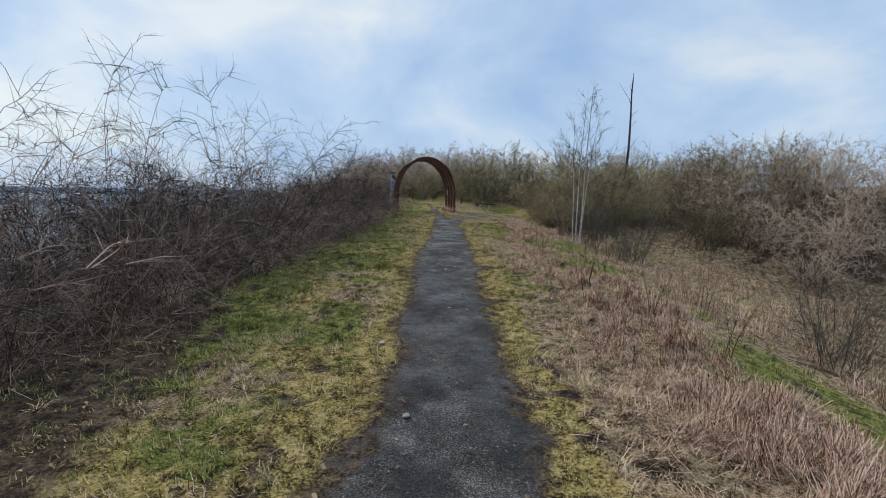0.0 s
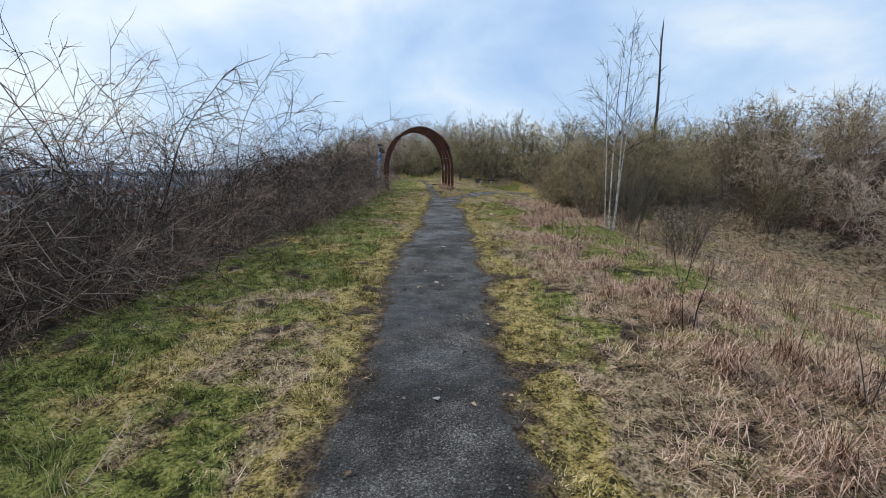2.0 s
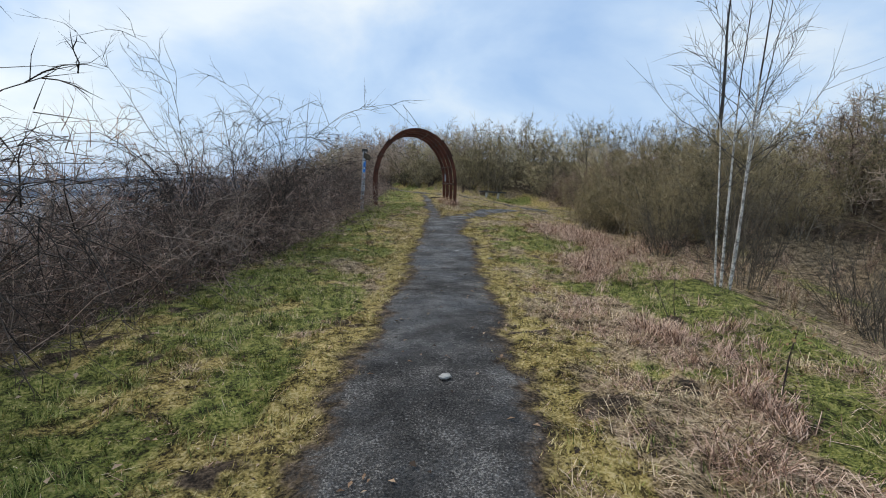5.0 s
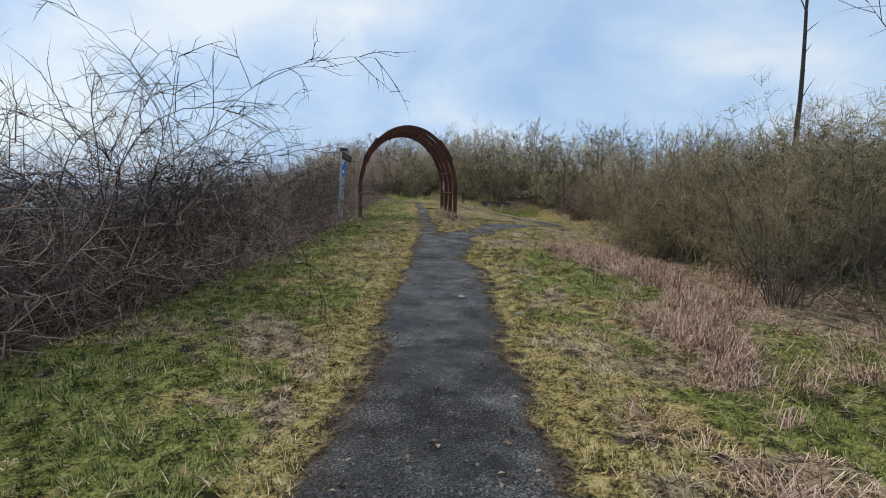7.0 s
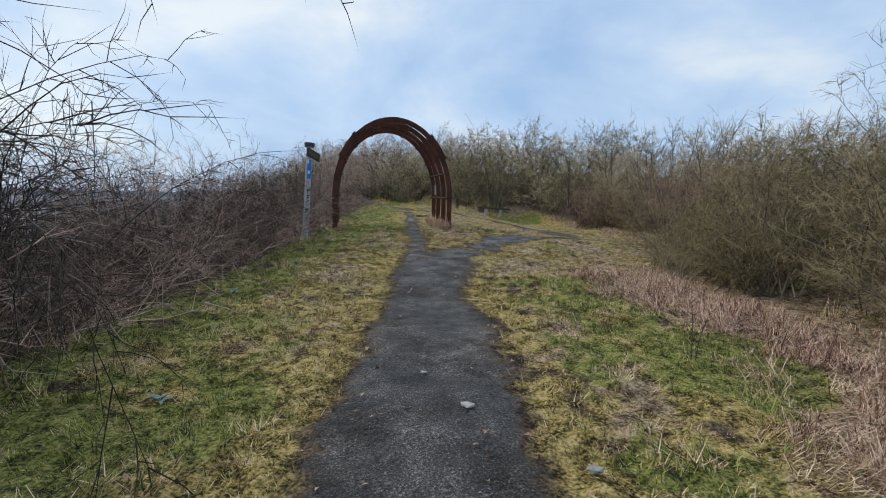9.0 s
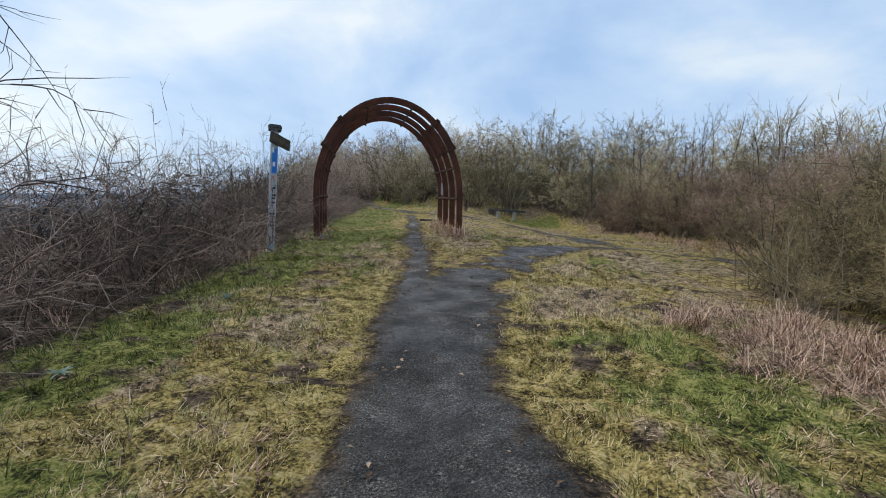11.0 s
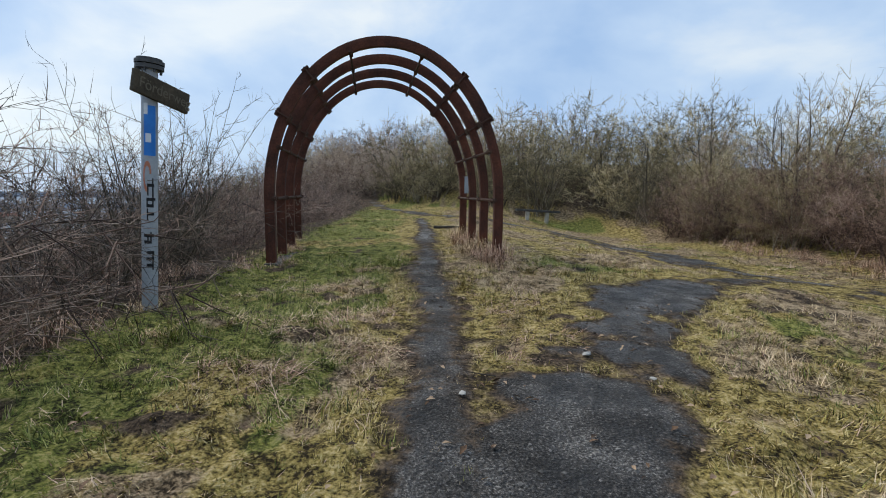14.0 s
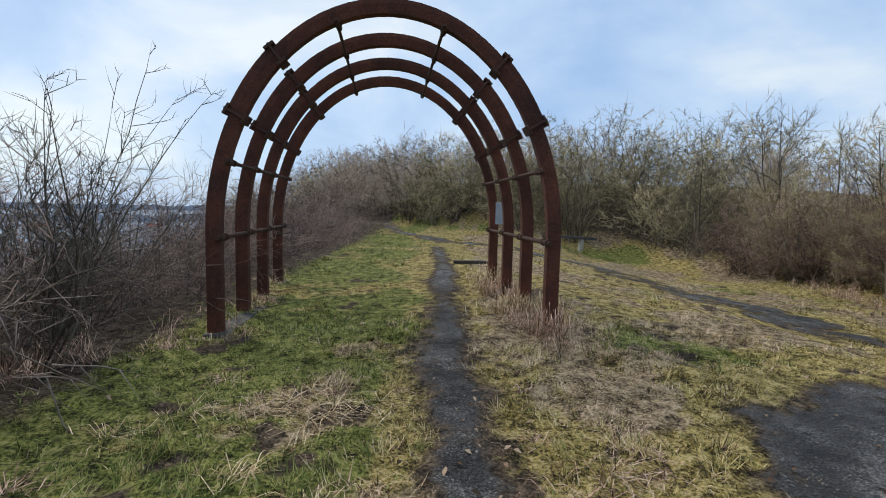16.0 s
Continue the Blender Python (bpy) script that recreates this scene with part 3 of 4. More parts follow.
bpy.context.view_layer.update()
letters_mesh = bpy.data.meshes.new_from_object(text_ob.evaluated_get(bpy.context.evaluated_depsgraph_get()))
bpy.data.objects.remove(text_ob)
letters_mesh.materials.clear()
letters_mesh.materials.append(M_LETTER)
letters_mesh.transform(ARM @ Matrix.Translation((0.03, -0.0215, 0)) @ Matrix.Rotation(math.pi / 2, 4, "X"))
part("lettering", letters_mesh, M_LETTER, arm, "faded carved capital and small letters")


def wrap(z0, z1, a0, a1, lift, steps=8):
    """A thin curved patch on the pipe between two heights and two angles (degrees, 270 faces the path's start)."""
    bm = bmesh.new()
    rows = []
    for z in (z0, z1):
        rows.append([bm.verts.new(((PR + lift) * math.cos(radians(a)), (PR + lift) * math.sin(radians(a)), z)) for a in np.linspace(a0, a1, steps)])
    for i in range(steps - 1):
        bm.faces.new((rows[0][i], rows[0][i + 1], rows[1][i + 1], rows[1][i]))
    return bm


part("sticker", wrap(1.45, 1.90, 262, 345, 0.0012), M_BLUE, post, "bright blue waymark sticker")
part("sticker", wrap(1.82, 1.92, 262, 290, 0.002), M_WHITE, post, "torn white sticker")
part("sticker", wrap(1.57, 1.65, 275, 312, 0.002), M_WHITE, post, "small white sticker")
bm = bmesh.new()
for i in range(14):
    a = 1.0 + i * 0.33
    ang, z = 285 - 24 * math.cos(a - 0.6) * -1, 1.26 + 0.12 * math.sin(a - 0.6)
    seg = wrap(z - 0.022, z + 0.022, ang - 6, ang + 6, 0.0015, 3)
    me = bpy.data.meshes.new("seg")
    seg.to_mesh(me)
    seg.free()
    bm.from_mesh(me)
    bpy.data.meshes.remove(me)
part("painted_ring", bm, M_ORANGE, post, "faded orange sprayed ring")


def stroke(bars):
    """Black strokes on the pipe: each bar is (z0, z1, angle0, angle1)."""
    bm = bmesh.new()
    for z0, z1, a0, a1 in bars:
        seg = wrap(z0, z1, a0, a1, 0.0018, 4)
        me = bpy.data.meshes.new("seg")
        seg.to_mesh(me)
        seg.free()
        bm.from_mesh(me)
        bpy.data.meshes.remove(me)
    return bm


# sideways letters down the pipe
for bars in ([(0.93, 0.95, 285, 330), (0.85, 0.95, 285, 292), (0.87, 1.0, 318, 325)],
             [(0.80, 0.82, 280, 340), (0.74, 0.82, 280, 287), (0.74, 0.76, 280, 325), (0.74, 0.90, 318, 326)],
             [(0.62, 0.72, 282, 289), (0.665, 0.685, 282, 330)],
             [(0.46, 0.48, 262, 330), (0.40, 0.42, 262, 310), (0.40, 0.48, 285, 292), (0.40, 0.50, 305, 312)],
             [(0.30, 0.32, 285, 330), (0.24, 0.26, 278, 330), (0.18, 0.20, 280, 325), (0.15, 0.32, 318, 326)]):
    part("graffiti_letter", stroke([(a + 0.235, b + 0.245, c, d + 3) for a, b, c, d in bars]), M_INK, post, "hand-painted black letter")

# ---- bench by the far bank ----
bench = new("bench")
bench.matrix_world = pose(3.15, 43.0, h1(3.15, 43.0), 0, 3.0, 6)
tagged(bench, "dark plank bench on pale posts beside the gravel track", "bench")
part("seat_plank", box(bmesh.new(), (1.95, 0.34, 0.09), pose(0, 0, 0.47), 0.012), M_FLANGE, bench, "thick dark weathered plank")
for lx in (-0.45, 0.42):
    part("leg", box(bmesh.new(), (0.13, 0.26, 0.60), pose(lx, 0, 0.14), 0.015), M_CONCRETE, bench, "pale concrete post")
plank = new("plank", None)
plank.matrix_world = pose(-0.55, 34.6, h1(-0.55, 34.6) + 0.02, 0, 0, 4)
tagged(plank, "dark wet timber plank lying in the grass", "plank")
part("board", box(bmesh.new(), (0.85, 0.16, 0.06), pose(0, 0, 0.01), 0.01), M_SNAG, plank)


# ---- shrubs and trees ----
def shrub(name, seed, mat_stem, mat_twig, canes, radius, length, droop, sides, sub, r0, wander=0.10, lean=0.35, twig_len=0.5, twig_r=0.0028, split=False):
    """A many-stemmed bare shrub: canes from one patch of ground, each with side shoots and fine twigs."""
    rnd = random.Random(seed)
    ob = new(name)
    stems, twigs = Strands(), Strands()
    for _ in range(canes):
        a, d = rnd.uniform(0, 6.283), radius * math.sqrt(rnd.random())
        start = (d * math.cos(a), d * math.sin(a), -0.12)
        way = (math.cos(a) * lean * rnd.uniform(0.2, 1.6), math.sin(a) * lean * rnd.uniform(0.2, 1.6), 1)
        long = length * rnd.uniform(0.45, 1.05)
        knots = 12 if split else 7
        line = grow(rnd, start, way, long, knots, wander * (0.75 if split else 1), droop * rnd.uniform(0.2, 1.4) * (0.55 if split else 1))
        if split:
            stems = Strands()
        stems.add(line, r0 * rnd.uniform(0.6, 1.2), r0 * 0.25)
        if split:
            part("cane", stems.mesh("cane", mat_stem), mat_stem, ob)
        for _ in range(sides):
            f = rnd.uniform(0.12, 0.98)
            i = min(int(f * (knots - 1)), knots - 2)
            p = line[i].lerp(line[i + 1], f * (knots - 1) - i)
            way2 = side_way(rnd, line[i + 1] - line[i], rnd.uniform(0.4, 1.3))
            l2 = twig_len * rnd.uniform(0.4, 1.5) * (1.15 - 0.6 * f)
            shoot = grow(rnd, p, way2, l2, 5 if split else 3, wander * (1.0 if split else 1.5), 0.10 + droop * (0.62 if split else 0.45))
            twigs.add(shoot, twig_r * 1.5, twig_r * 0.6)
            for _ in range(sub):
                j = rnd.randrange(0, len(shoot) - 1)
                q = shoot[j].lerp(shoot[j + 1], rnd.random())
                fine = grow(rnd, q, side_way(rnd, shoot[j + 1] - shoot[j], rnd.uniform(0.4, 1.0)), l2 * rnd.uniform(0.25, 0.7), 3 if split else 2, wander * 1.6, 0.06)
                twigs.add(fine, twig_r, twig_r * 0.5)
    if not split:
        tagged(part("bush_frame", stems.mesh("bush_frame", mat_stem), mat_stem, ob), kind="stuff")
    tagged(part("twig_mass", twigs.mesh("twig_mass", mat_twig), mat_twig, ob), kind="stuff")
    return ob


def mound(name, seed, mat_stem, mat_twig, canes, wide, tall, sides, sub, r0, twig_r, twig_len=0.45, wisps=6):
    """A rounded thicket: crooked limbs fan out to a domed outline and break into ever finer twigs."""
    rnd = random.Random(seed)
    ob = new(name)
    stems, twigs = Strands(), Strands()
    lumps = [(rnd.uniform(0, 6.283), rnd.uniform(0.3, 1.2), rnd.uniform(0.82, 1.22)) for _ in range(7)]
    for c in range(canes):
        a, lean = c * 2.39996 + rnd.uniform(-0.4, 0.4), math.acos(1 - 0.93 * (c + rnd.random()) / canes)
        reach = rnd.uniform(0.78, 1.06)
        for la, ll, k in lumps:
            if abs(math.remainder(a - la, 6.283)) < 0.6 and abs(lean - ll) < 0.45:
                reach *= k
        tip = Vector((wide * math.sin(lean) * math.cos(a), wide * math.sin(lean) * math.sin(a), tall * (0.12 + 0.88 * math.cos(lean)))) * reach
        foot = Vector((rnd.gauss(0, 0.16) * wide, rnd.gauss(0, 0.16) * wide, -0.12))
        knee = foot.lerp(tip, 0.45) + Vector((0, 0, 0.16 * tall)) + Vector((rnd.gauss(0, 0.09), rnd.gauss(0, 0.09), rnd.gauss(0, 0.07))) * wide
        line = []
        for i in range(6):
            f = i / 5
            p = foot * (1 - f) ** 2 + knee * 2 * f * (1 - f) + tip * f * f
            line.append(p + Vector((rnd.gauss(0, 0.035), rnd.gauss(0, 0.035), rnd.gauss(0, 0.035))) * (wide if 0 < i else 0))
        stems.add(line, r0 * rnd.uniform(0.6, 1.2), r0 * 0.2)
        for _ in range(sides):
            f = 1 - 0.82 * rnd.random() ** 1.5
            i = min(int(f * 5), 4)
            p = line[i].lerp(line[i + 1], f * 5 - i)
            l2 = twig_len * rnd.uniform(0.45, 1.3)
            out = Vector((p.x, p.y, 0.35 * tall)).normalized()
            shoot = grow(rnd, p, side_way(rnd, line[i + 1] - line[i], rnd.uniform(0.5, 1.5)) + out * 0.25, l2, 3, 0.30, 0.05)
            twigs.add(shoot, twig_r * 1.4, twig_r * 0.6)
            for _ in range(sub):
                j = rnd.randrange(0, 2)
                q = shoot[j].lerp(shoot[j + 1], rnd.random())
                twigs.add(grow(rnd, q, side_way(rnd, shoot[j + 1] - shoot[j], rnd.uniform(0.5, 1.5)), l2 * rnd.uniform(0.3, 0.75), 2, 0.2, 0.0), twig_r, 0)
        if c < wisps:
            twigs.add(grow(rnd, tip, (tip - knee).normalized() + Vector((0, 0, 0.8)), twig_len * rnd.uniform(0.8, 1.7), 4, 0.10, 0.1), twig_r * 1.3, 0)
    tagged(part("bush_frame", stems.mesh("bush_frame", mat_stem), mat_stem, ob), kind="stuff")
    tagged(part("twig_mass", twigs.mesh("twig_mass", mat_twig), mat_twig, ob), kind="stuff")
    return ob


def place(model, x, y, size, turn, sink=0.0, tilt=0.0, tall=1.0):
    m = pose(x, y, h1(x, y) - sink, tilt, 0, turn) @ Matrix.Diagonal((size, size, size * tall, 1))
    return copy_thing(model, m)


def retire(models):
    """Takes the pattern objects out of the scene once their copies stand."""
    for ob in models:
        for o in (*ob.children_recursive, ob):
            bpy.data.objects.remove(o)


brambles = [tagged(shrub("bramble", s, M_TWIG_RED if s % 2 else M_BRAMBLE, M_BRAMBLE if s % 2 else M_TWIG_RED, 46, 0.95, 2.2, -0.50, 9, 3, 0.0055, 0.21, 0.48, 0.5, 0.0026),
                   "tangled leafless bramble with arching brown canes", "shrub", "bramble hedge") for s in (1, 2, 3, 4)]
tall_roses = [tagged(shrub("wild_rose_bush", s, M_TWIG, M_TWIG, 24, 0.5, 3.7, -0.80, 18, 3, 0.0080, 0.15, 0.30, 0.72, 0.0026, True),
                     "tall bare rose bush with long arching shoots", "shrub", "bramble hedge") for s in (11, 12, 13)]
willows = [tagged(shrub("willow_shrub", s, M_WILLOW, M_WILLOW, 30, 0.35, 3.0, 0.03, 12, 3, 0.010, 0.10, 0.42, 0.5, 0.0026, True),
                  "bare upright many-stemmed grey shrub", "shrub", "shrubs on the bank") for s in (21, 22)]
olives = [tagged(mound("olive_shrub", s, M_GREY, M_OLIVE_NEAR, 46, 1.35, 2.4, 16, 6, 0.012, 0.0028, 0.36, 3),
                 "dense olive-green twiggy shrub without leaves", "shrub", "shrubs on the bank") for s in (31, 32, 33)]
browns = [tagged(mound("brown_shrub", s, M_TWIG_RED, M_TWIG_RED, 46, 1.35, 2.1, 15, 6, 0.012, 0.0030, 0.36, 3),
                 "dense brown twiggy shrub without leaves", "shrub", "shrubs on the bank") for s in (41, 42)]
# far copies carry the twig colours lightened against the backlight
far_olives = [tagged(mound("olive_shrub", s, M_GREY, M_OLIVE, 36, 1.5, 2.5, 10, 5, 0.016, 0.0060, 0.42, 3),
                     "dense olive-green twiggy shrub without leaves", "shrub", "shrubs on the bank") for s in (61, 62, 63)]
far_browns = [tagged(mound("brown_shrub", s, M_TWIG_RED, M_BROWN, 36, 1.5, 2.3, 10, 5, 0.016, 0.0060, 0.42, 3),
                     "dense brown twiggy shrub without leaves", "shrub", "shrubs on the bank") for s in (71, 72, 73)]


def bare_tree(name, seed, tall, limbs, mat_trunk, mat_twig, r0=0.07, stems=1):
    """A leafless tree: tapered trunk, limbs, branches and a crown of fine twigs."""
    rnd = random.Random(seed)
    trunk, branch, twigs = Strands(), Strands(), Strands()
    for _ in range(stems):
        line = grow(rnd, (rnd.uniform(-0.2, 0.2) * (stems > 1), rnd.uniform(-0.2, 0.2) * (stems > 1), -0.2), (rnd.gauss(0, 0.12), rnd.gauss(0, 0.12), 1), tall, 9, 0.05, 0.05)
        trunk.add(line, r0, r0 * 0.12)
        for _ in range(limbs):
            f = rnd.uniform(0.25, 0.97)
            i = min(int(f * 8), 7)
            p = line[i].lerp(line[i + 1], f * 8 - i)
            l1 = tall * 0.42 * (1.1 - f) * rnd.uniform(0.6, 1.3) + 0.3
            b = grow(rnd, p, side_way(rnd, line[i + 1] - line[i], rnd.uniform(0.4, 0.85)), l1, 6, 0.11, 0.16)
            branch.add(b, r0 * 0.45 * (1.15 - f), 0.004)
            for _ in range(6):
                j = rnd.randrange(0, 5)
                q = b[j].lerp(b[j + 1], rnd.random())
                l2 = l1 * rnd.uniform(0.25, 0.5)
                tw = grow(rnd, q, side_way(rnd, b[j + 1] - b[j], rnd.uniform(0.3, 0.8)), l2, 4, 0.12, 0.12)
                twigs.add(tw, 0.0055, 0.003)
                for _ in range(3):
                    k = rnd.randrange(0, 3)
                    twigs.add(grow(rnd, tw[k].lerp(tw[k + 1], rnd.random()), side_way(rnd, tw[k + 1] - tw[k], rnd.uniform(0.3, 0.8)), l2 * 0.5, 2, 0.14, 0.1), 0.0045, 0.003)
    ob = new(name)
    for rows in trunk.lines.values():
        for row in rows:
            one = Strands()
            one.add(*row)
            part("trunk", one.mesh("trunk", mat_trunk), mat_trunk, ob)
    tagged(part("limb_frame", branch.mesh("limb_frame", mat_twig), mat_twig, ob), kind="stuff")
    tagged(part("crown", twigs.mesh("crown", mat_twig), mat_twig, ob), kind="stuff")
    return ob


trees = [tagged(bare_tree("bare_tree", s, 4.6, 13, M_WILLOW, M_WILLOW if s % 2 else M_GREY, 0.05, 2), "leafless young tree with a fine grey crown", "tree", "trees on the bank") for s in (51, 52, 53)]

pick = random.Random(5)
# hedge beside the path
for row, (off, count) in enumerate(((0.0, 30), (1.0, 30), (2.1, 26))):
    for i in range(count):
        y = -1.5 + (46 if row == 0 else 50) * (i + pick.uniform(-0.3, 0.3)) / count
        x = -float(np.interp(y, [0, 5, 12, 24, 28, 40, 50], [4.0, 3.6, 3.65, 3.9, 4.7, 5.4, 7.5])) - off - pick.uniform(0, 0.7)
        place(pick.choice(brambles), x, y, pick.uniform(0.85, 1.2) + 0.32 * row, pick.uniform(0, 360), 0.0)
for x, y, s in ((-4.5, 3.2, 0.95), (-5.2, 5.0, 1.1), (-4.6, 7.0, 1.1), (-4.3, 9.4, 1.28), (-4.1, 10.9, 1.18), (-4.3, 14.2, 0.75), (-4.6, 15.4, 0.8), (-4.15, 16.7, 1.38), (-4.0, 18.0, 1.15), (-4.4, 24.2, 0.8), (-4.3, 18.8, 1.0), (-4.5, 22.9, 0.85), (-5.4, 8.4, 1.05), (-5.0, 22.0, 0.75)):
    place(pick.choice(tall_roses), x, y, s, pick.uniform(0, 360))
for x, y, s in ((-4.2, 27.9, 0.95), (-5.2, 30.0, 0.85), (-4.2, 26.9, 0.75), (-4.6, 28.9, 0.8), (4.7, 15.3, 0.75), (5.4, 17.0, 0.85), (5.9, 14.6, 0.7), (5.2, 13.4, 0.55), (4.4, 17.6, 0.6), (5.2, 5.8, 0.55), (5.9, 6.9, 0.6)):
    place(pick.choice(willows), x, y, s, pick.uniform(0, 360))


# bank of shrubs: scattered over the slope, thinning up to the crown
def bank(x, y):
    return max(x - float(np.interp(y, *FOOT_RIGHT)), y - float(np.interp(x, *FOOT_FAR)))


taken = []
tries = 0
while len(taken) < 220 and tries < 12000:
    tries += 1
    x, y = pick.uniform(-22, 40), pick.uniform(4, 74)
    s = bank(x, y)
    if not 0.1 < s < 13 or math.hypot(x - 4, y - 30) > 44:
        continue
    if math.hypot(x - 4.7, (y - 42.6) / 1.5) < 1.7:
        continue
    gap = 1.4 + 0.07 * s
    if any((x - a) ** 2 + (y - b) ** 2 < gap * gap for a, b in taken):
        continue
    taken.append((x, y))
    kind = vnoise(x, y, 6.0, 31)
    big = pick.uniform(0.8, 1.25) + 0.01 * s
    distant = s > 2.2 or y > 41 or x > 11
    big *= 1.0 + 0.3 * min(max((y - 40) / 8, 0), 1)
    if y < 30:
        big *= 0.85
    if s > (5 if y > 30 else 8) and pick.random() < 0.42:
        place(pick.choice(trees), x, y, pick.uniform(0.55, 0.8), pick.uniform(0, 360))
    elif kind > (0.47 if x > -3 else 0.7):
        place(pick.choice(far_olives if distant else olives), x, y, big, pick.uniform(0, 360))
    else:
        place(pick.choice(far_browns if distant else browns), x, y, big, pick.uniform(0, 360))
# dense front of the bank along the track, and green scrub across the hollow
for y in np.arange(26.5, 39.5, 0.95):
    x = float(np.interp(y, *FOOT_RIGHT)) + 0.35 + pick.uniform(-0.2, 0.3)
    place(pick.choice(browns), x, float(y), pick.uniform(0.95, 1.25), pick.uniform(0, 360))
for x, y, s in ((10.6, 19.6, 0.85), (11.8, 20.4, 0.95), (12.8, 19.4, 0.9), (13.9, 20.2, 0.9), (9.4, 19.4, 0.8), (12.0, 21.8, 0.95), (15.2, 19.5, 0.85)):
    place(pick.choice(far_olives), x, y, s, pick.uniform(0, 360))
# tall shrubs by the path where the bank comes closest
for x, y, s in ((4.9, 21.4, 1.1), (5.6, 20.0, 1.15), (6.2, 22.6, 1.2), (5.0, 19.0, 0.85), (6.6, 19.4, 1.25), (7.3, 21.0, 1.3), (5.6, 23.6, 1.0), (5.0, 24.7, 0.85), (4.5, 23.3, 0.7)):
    place(pick.choice(olives), x, y, s, pick.uniform(0, 360), tall=0.92)
for x, y, s in ((8.9, 24.4, 0.62), (10.4, 33.5, 0.85), (12.4, 36.0, 0.95), (10.2, 30.6, 0.72), (11.6, 38.5, 1.0), (12.6, 32.2, 0.8), (9.6, 36.4, 0.9), (9.2, 40.5, 1.0), (7.4, 41.5, 0.8), (6.6, 45.5, 0.8), (3.4, 46.2, 0.75)):
    place(pick.choice(trees), x, y, s, pick.uniform(0, 360))
retire(brambles + tall_roses + willows + olives + browns + trees + far_olives + far_browns)


# ---- birch clump, dead stem and saplings ----
def birch_clump():
    rnd = random.Random(8)
    ob = tagged(new("birch"), "slender white-barked birch clump with fine bare twigs", "tree")
    limbs, twigs = Strands(), Strands()
    for sx, sy, dx, tall, r in ((-0.10, 0.0, -0.06, 4.4, 0.017), (0.12, 0.05, 0.05, 4.6, 0.018), (0.0, 0.05, -0.02, 4.9, 0.021), (0.06, -0.03, 0.03, 5.2, 0.026)):
        line = grow(rnd, (sx, sy, -0.15), (dx, 0.0, 1), tall, 13, 0.024, 0.03)
        bm = bmesh.new()
        rings = []
        for i, p in enumerate(line):
            rr = r * (1 - 0.93 * (i / 12)) * rnd.uniform(0.92, 1.08)
            rings.append([bm.verts.new(p + Vector((rr * math.cos(a * math.pi / 4), rr * math.sin(a * math.pi / 4), 0))) for a in range(8)])
        for q, w in zip(rings, rings[1:]):
            for j in range(8):
                bm.faces.new((q[j], q[(j + 1) % 8], w[(j + 1) % 8], w[j])).smooth = True
        bm.faces.ensure_lookup_table()
        trunk = part("trunk", bm, M_BIRCH, ob, "white peeling bark with dark scars")
        trunk.data.materials.append(M_SNAG)
        trunk.data.polygons.foreach_set("material_index", [1 if i // 8 > 6 else 0 for i in range(96)])
        for _ in range(13):
            f = rnd.uniform(0.34, 0.97)
            i = min(int(f * 12), 11)
            p = line[i].lerp(line[i + 1], f * 12 - i)
            l1 = 1.9 * (1.15 - f) * rnd.uniform(0.6, 1.3)
            b = grow(rnd, p, side_way(rnd, line[i + 1] - line[i], rnd.uniform(0.5, 1.0)), l1, 6, 0.13, 0.05)
            limbs.add(b, 0.008 * (1.2 - f), 0.0025)
            for _ in range(10):
                j = rnd.randrange(1, 5)
                q = b[j].lerp(b[j + 1], rnd.random())
                tw = grow(rnd, q, side_way(rnd, b[j + 1] - b[j], rnd.uniform(0.3, 0.9)), l1 * rnd.uniform(0.2, 0.45), 4, 0.12, -0.06)
                twigs.add(tw, 0.003, 0.0016)
    tagged(part("limb_frame", limbs.mesh("limb_frame", M_SNAG), M_SNAG, ob), kind="stuff")
    tagged(part("crown", twigs.mesh("crown", M_SNAG), M_SNAG, ob), kind="stuff")
    return ob


birch = birch_clump()
birch.matrix_world = pose(4.08, 14.8, h1(4.08, 14.8))


def dead_stem():
    rnd = random.Random(3)
    ob = tagged(new("dead_tree"), "tall dead grey tree stem with broken forked top", "tree")
    trunk = Strands()
    line = grow(rnd, (0, 0, -0.2), (0.02, 0, 1), 7.4, 14, 0.03, 0.03)
    trunk.add(line, 0.10, 0.03)
    part("trunk", trunk.mesh("trunk", M_SNAG), M_SNAG, ob)
    for f, l, sp in ((0.5, 1.0, 0.7), (0.62, 0.7, 0.9), (0.72, 0.5, 0.8), (0.8, 1.4, 0.25), (0.4, 1.3, 0.8), (0.9, 0.5, 0.4)):
        s = Strands()
        i = int(f * 13)
        s.add(grow(rnd, line[i], side_way(rnd, line[i + 1] - line[i], sp), l, 5, 0.09, 0.1), 0.018, 0.005)
        part("limb", s.mesh("limb", M_SNAG), M_SNAG, ob)
    return ob


snag = dead_stem()
snag.matrix_world = pose(8.65, 23.6, h1(8.65, 23.6), -6.5, -2.5, 0)


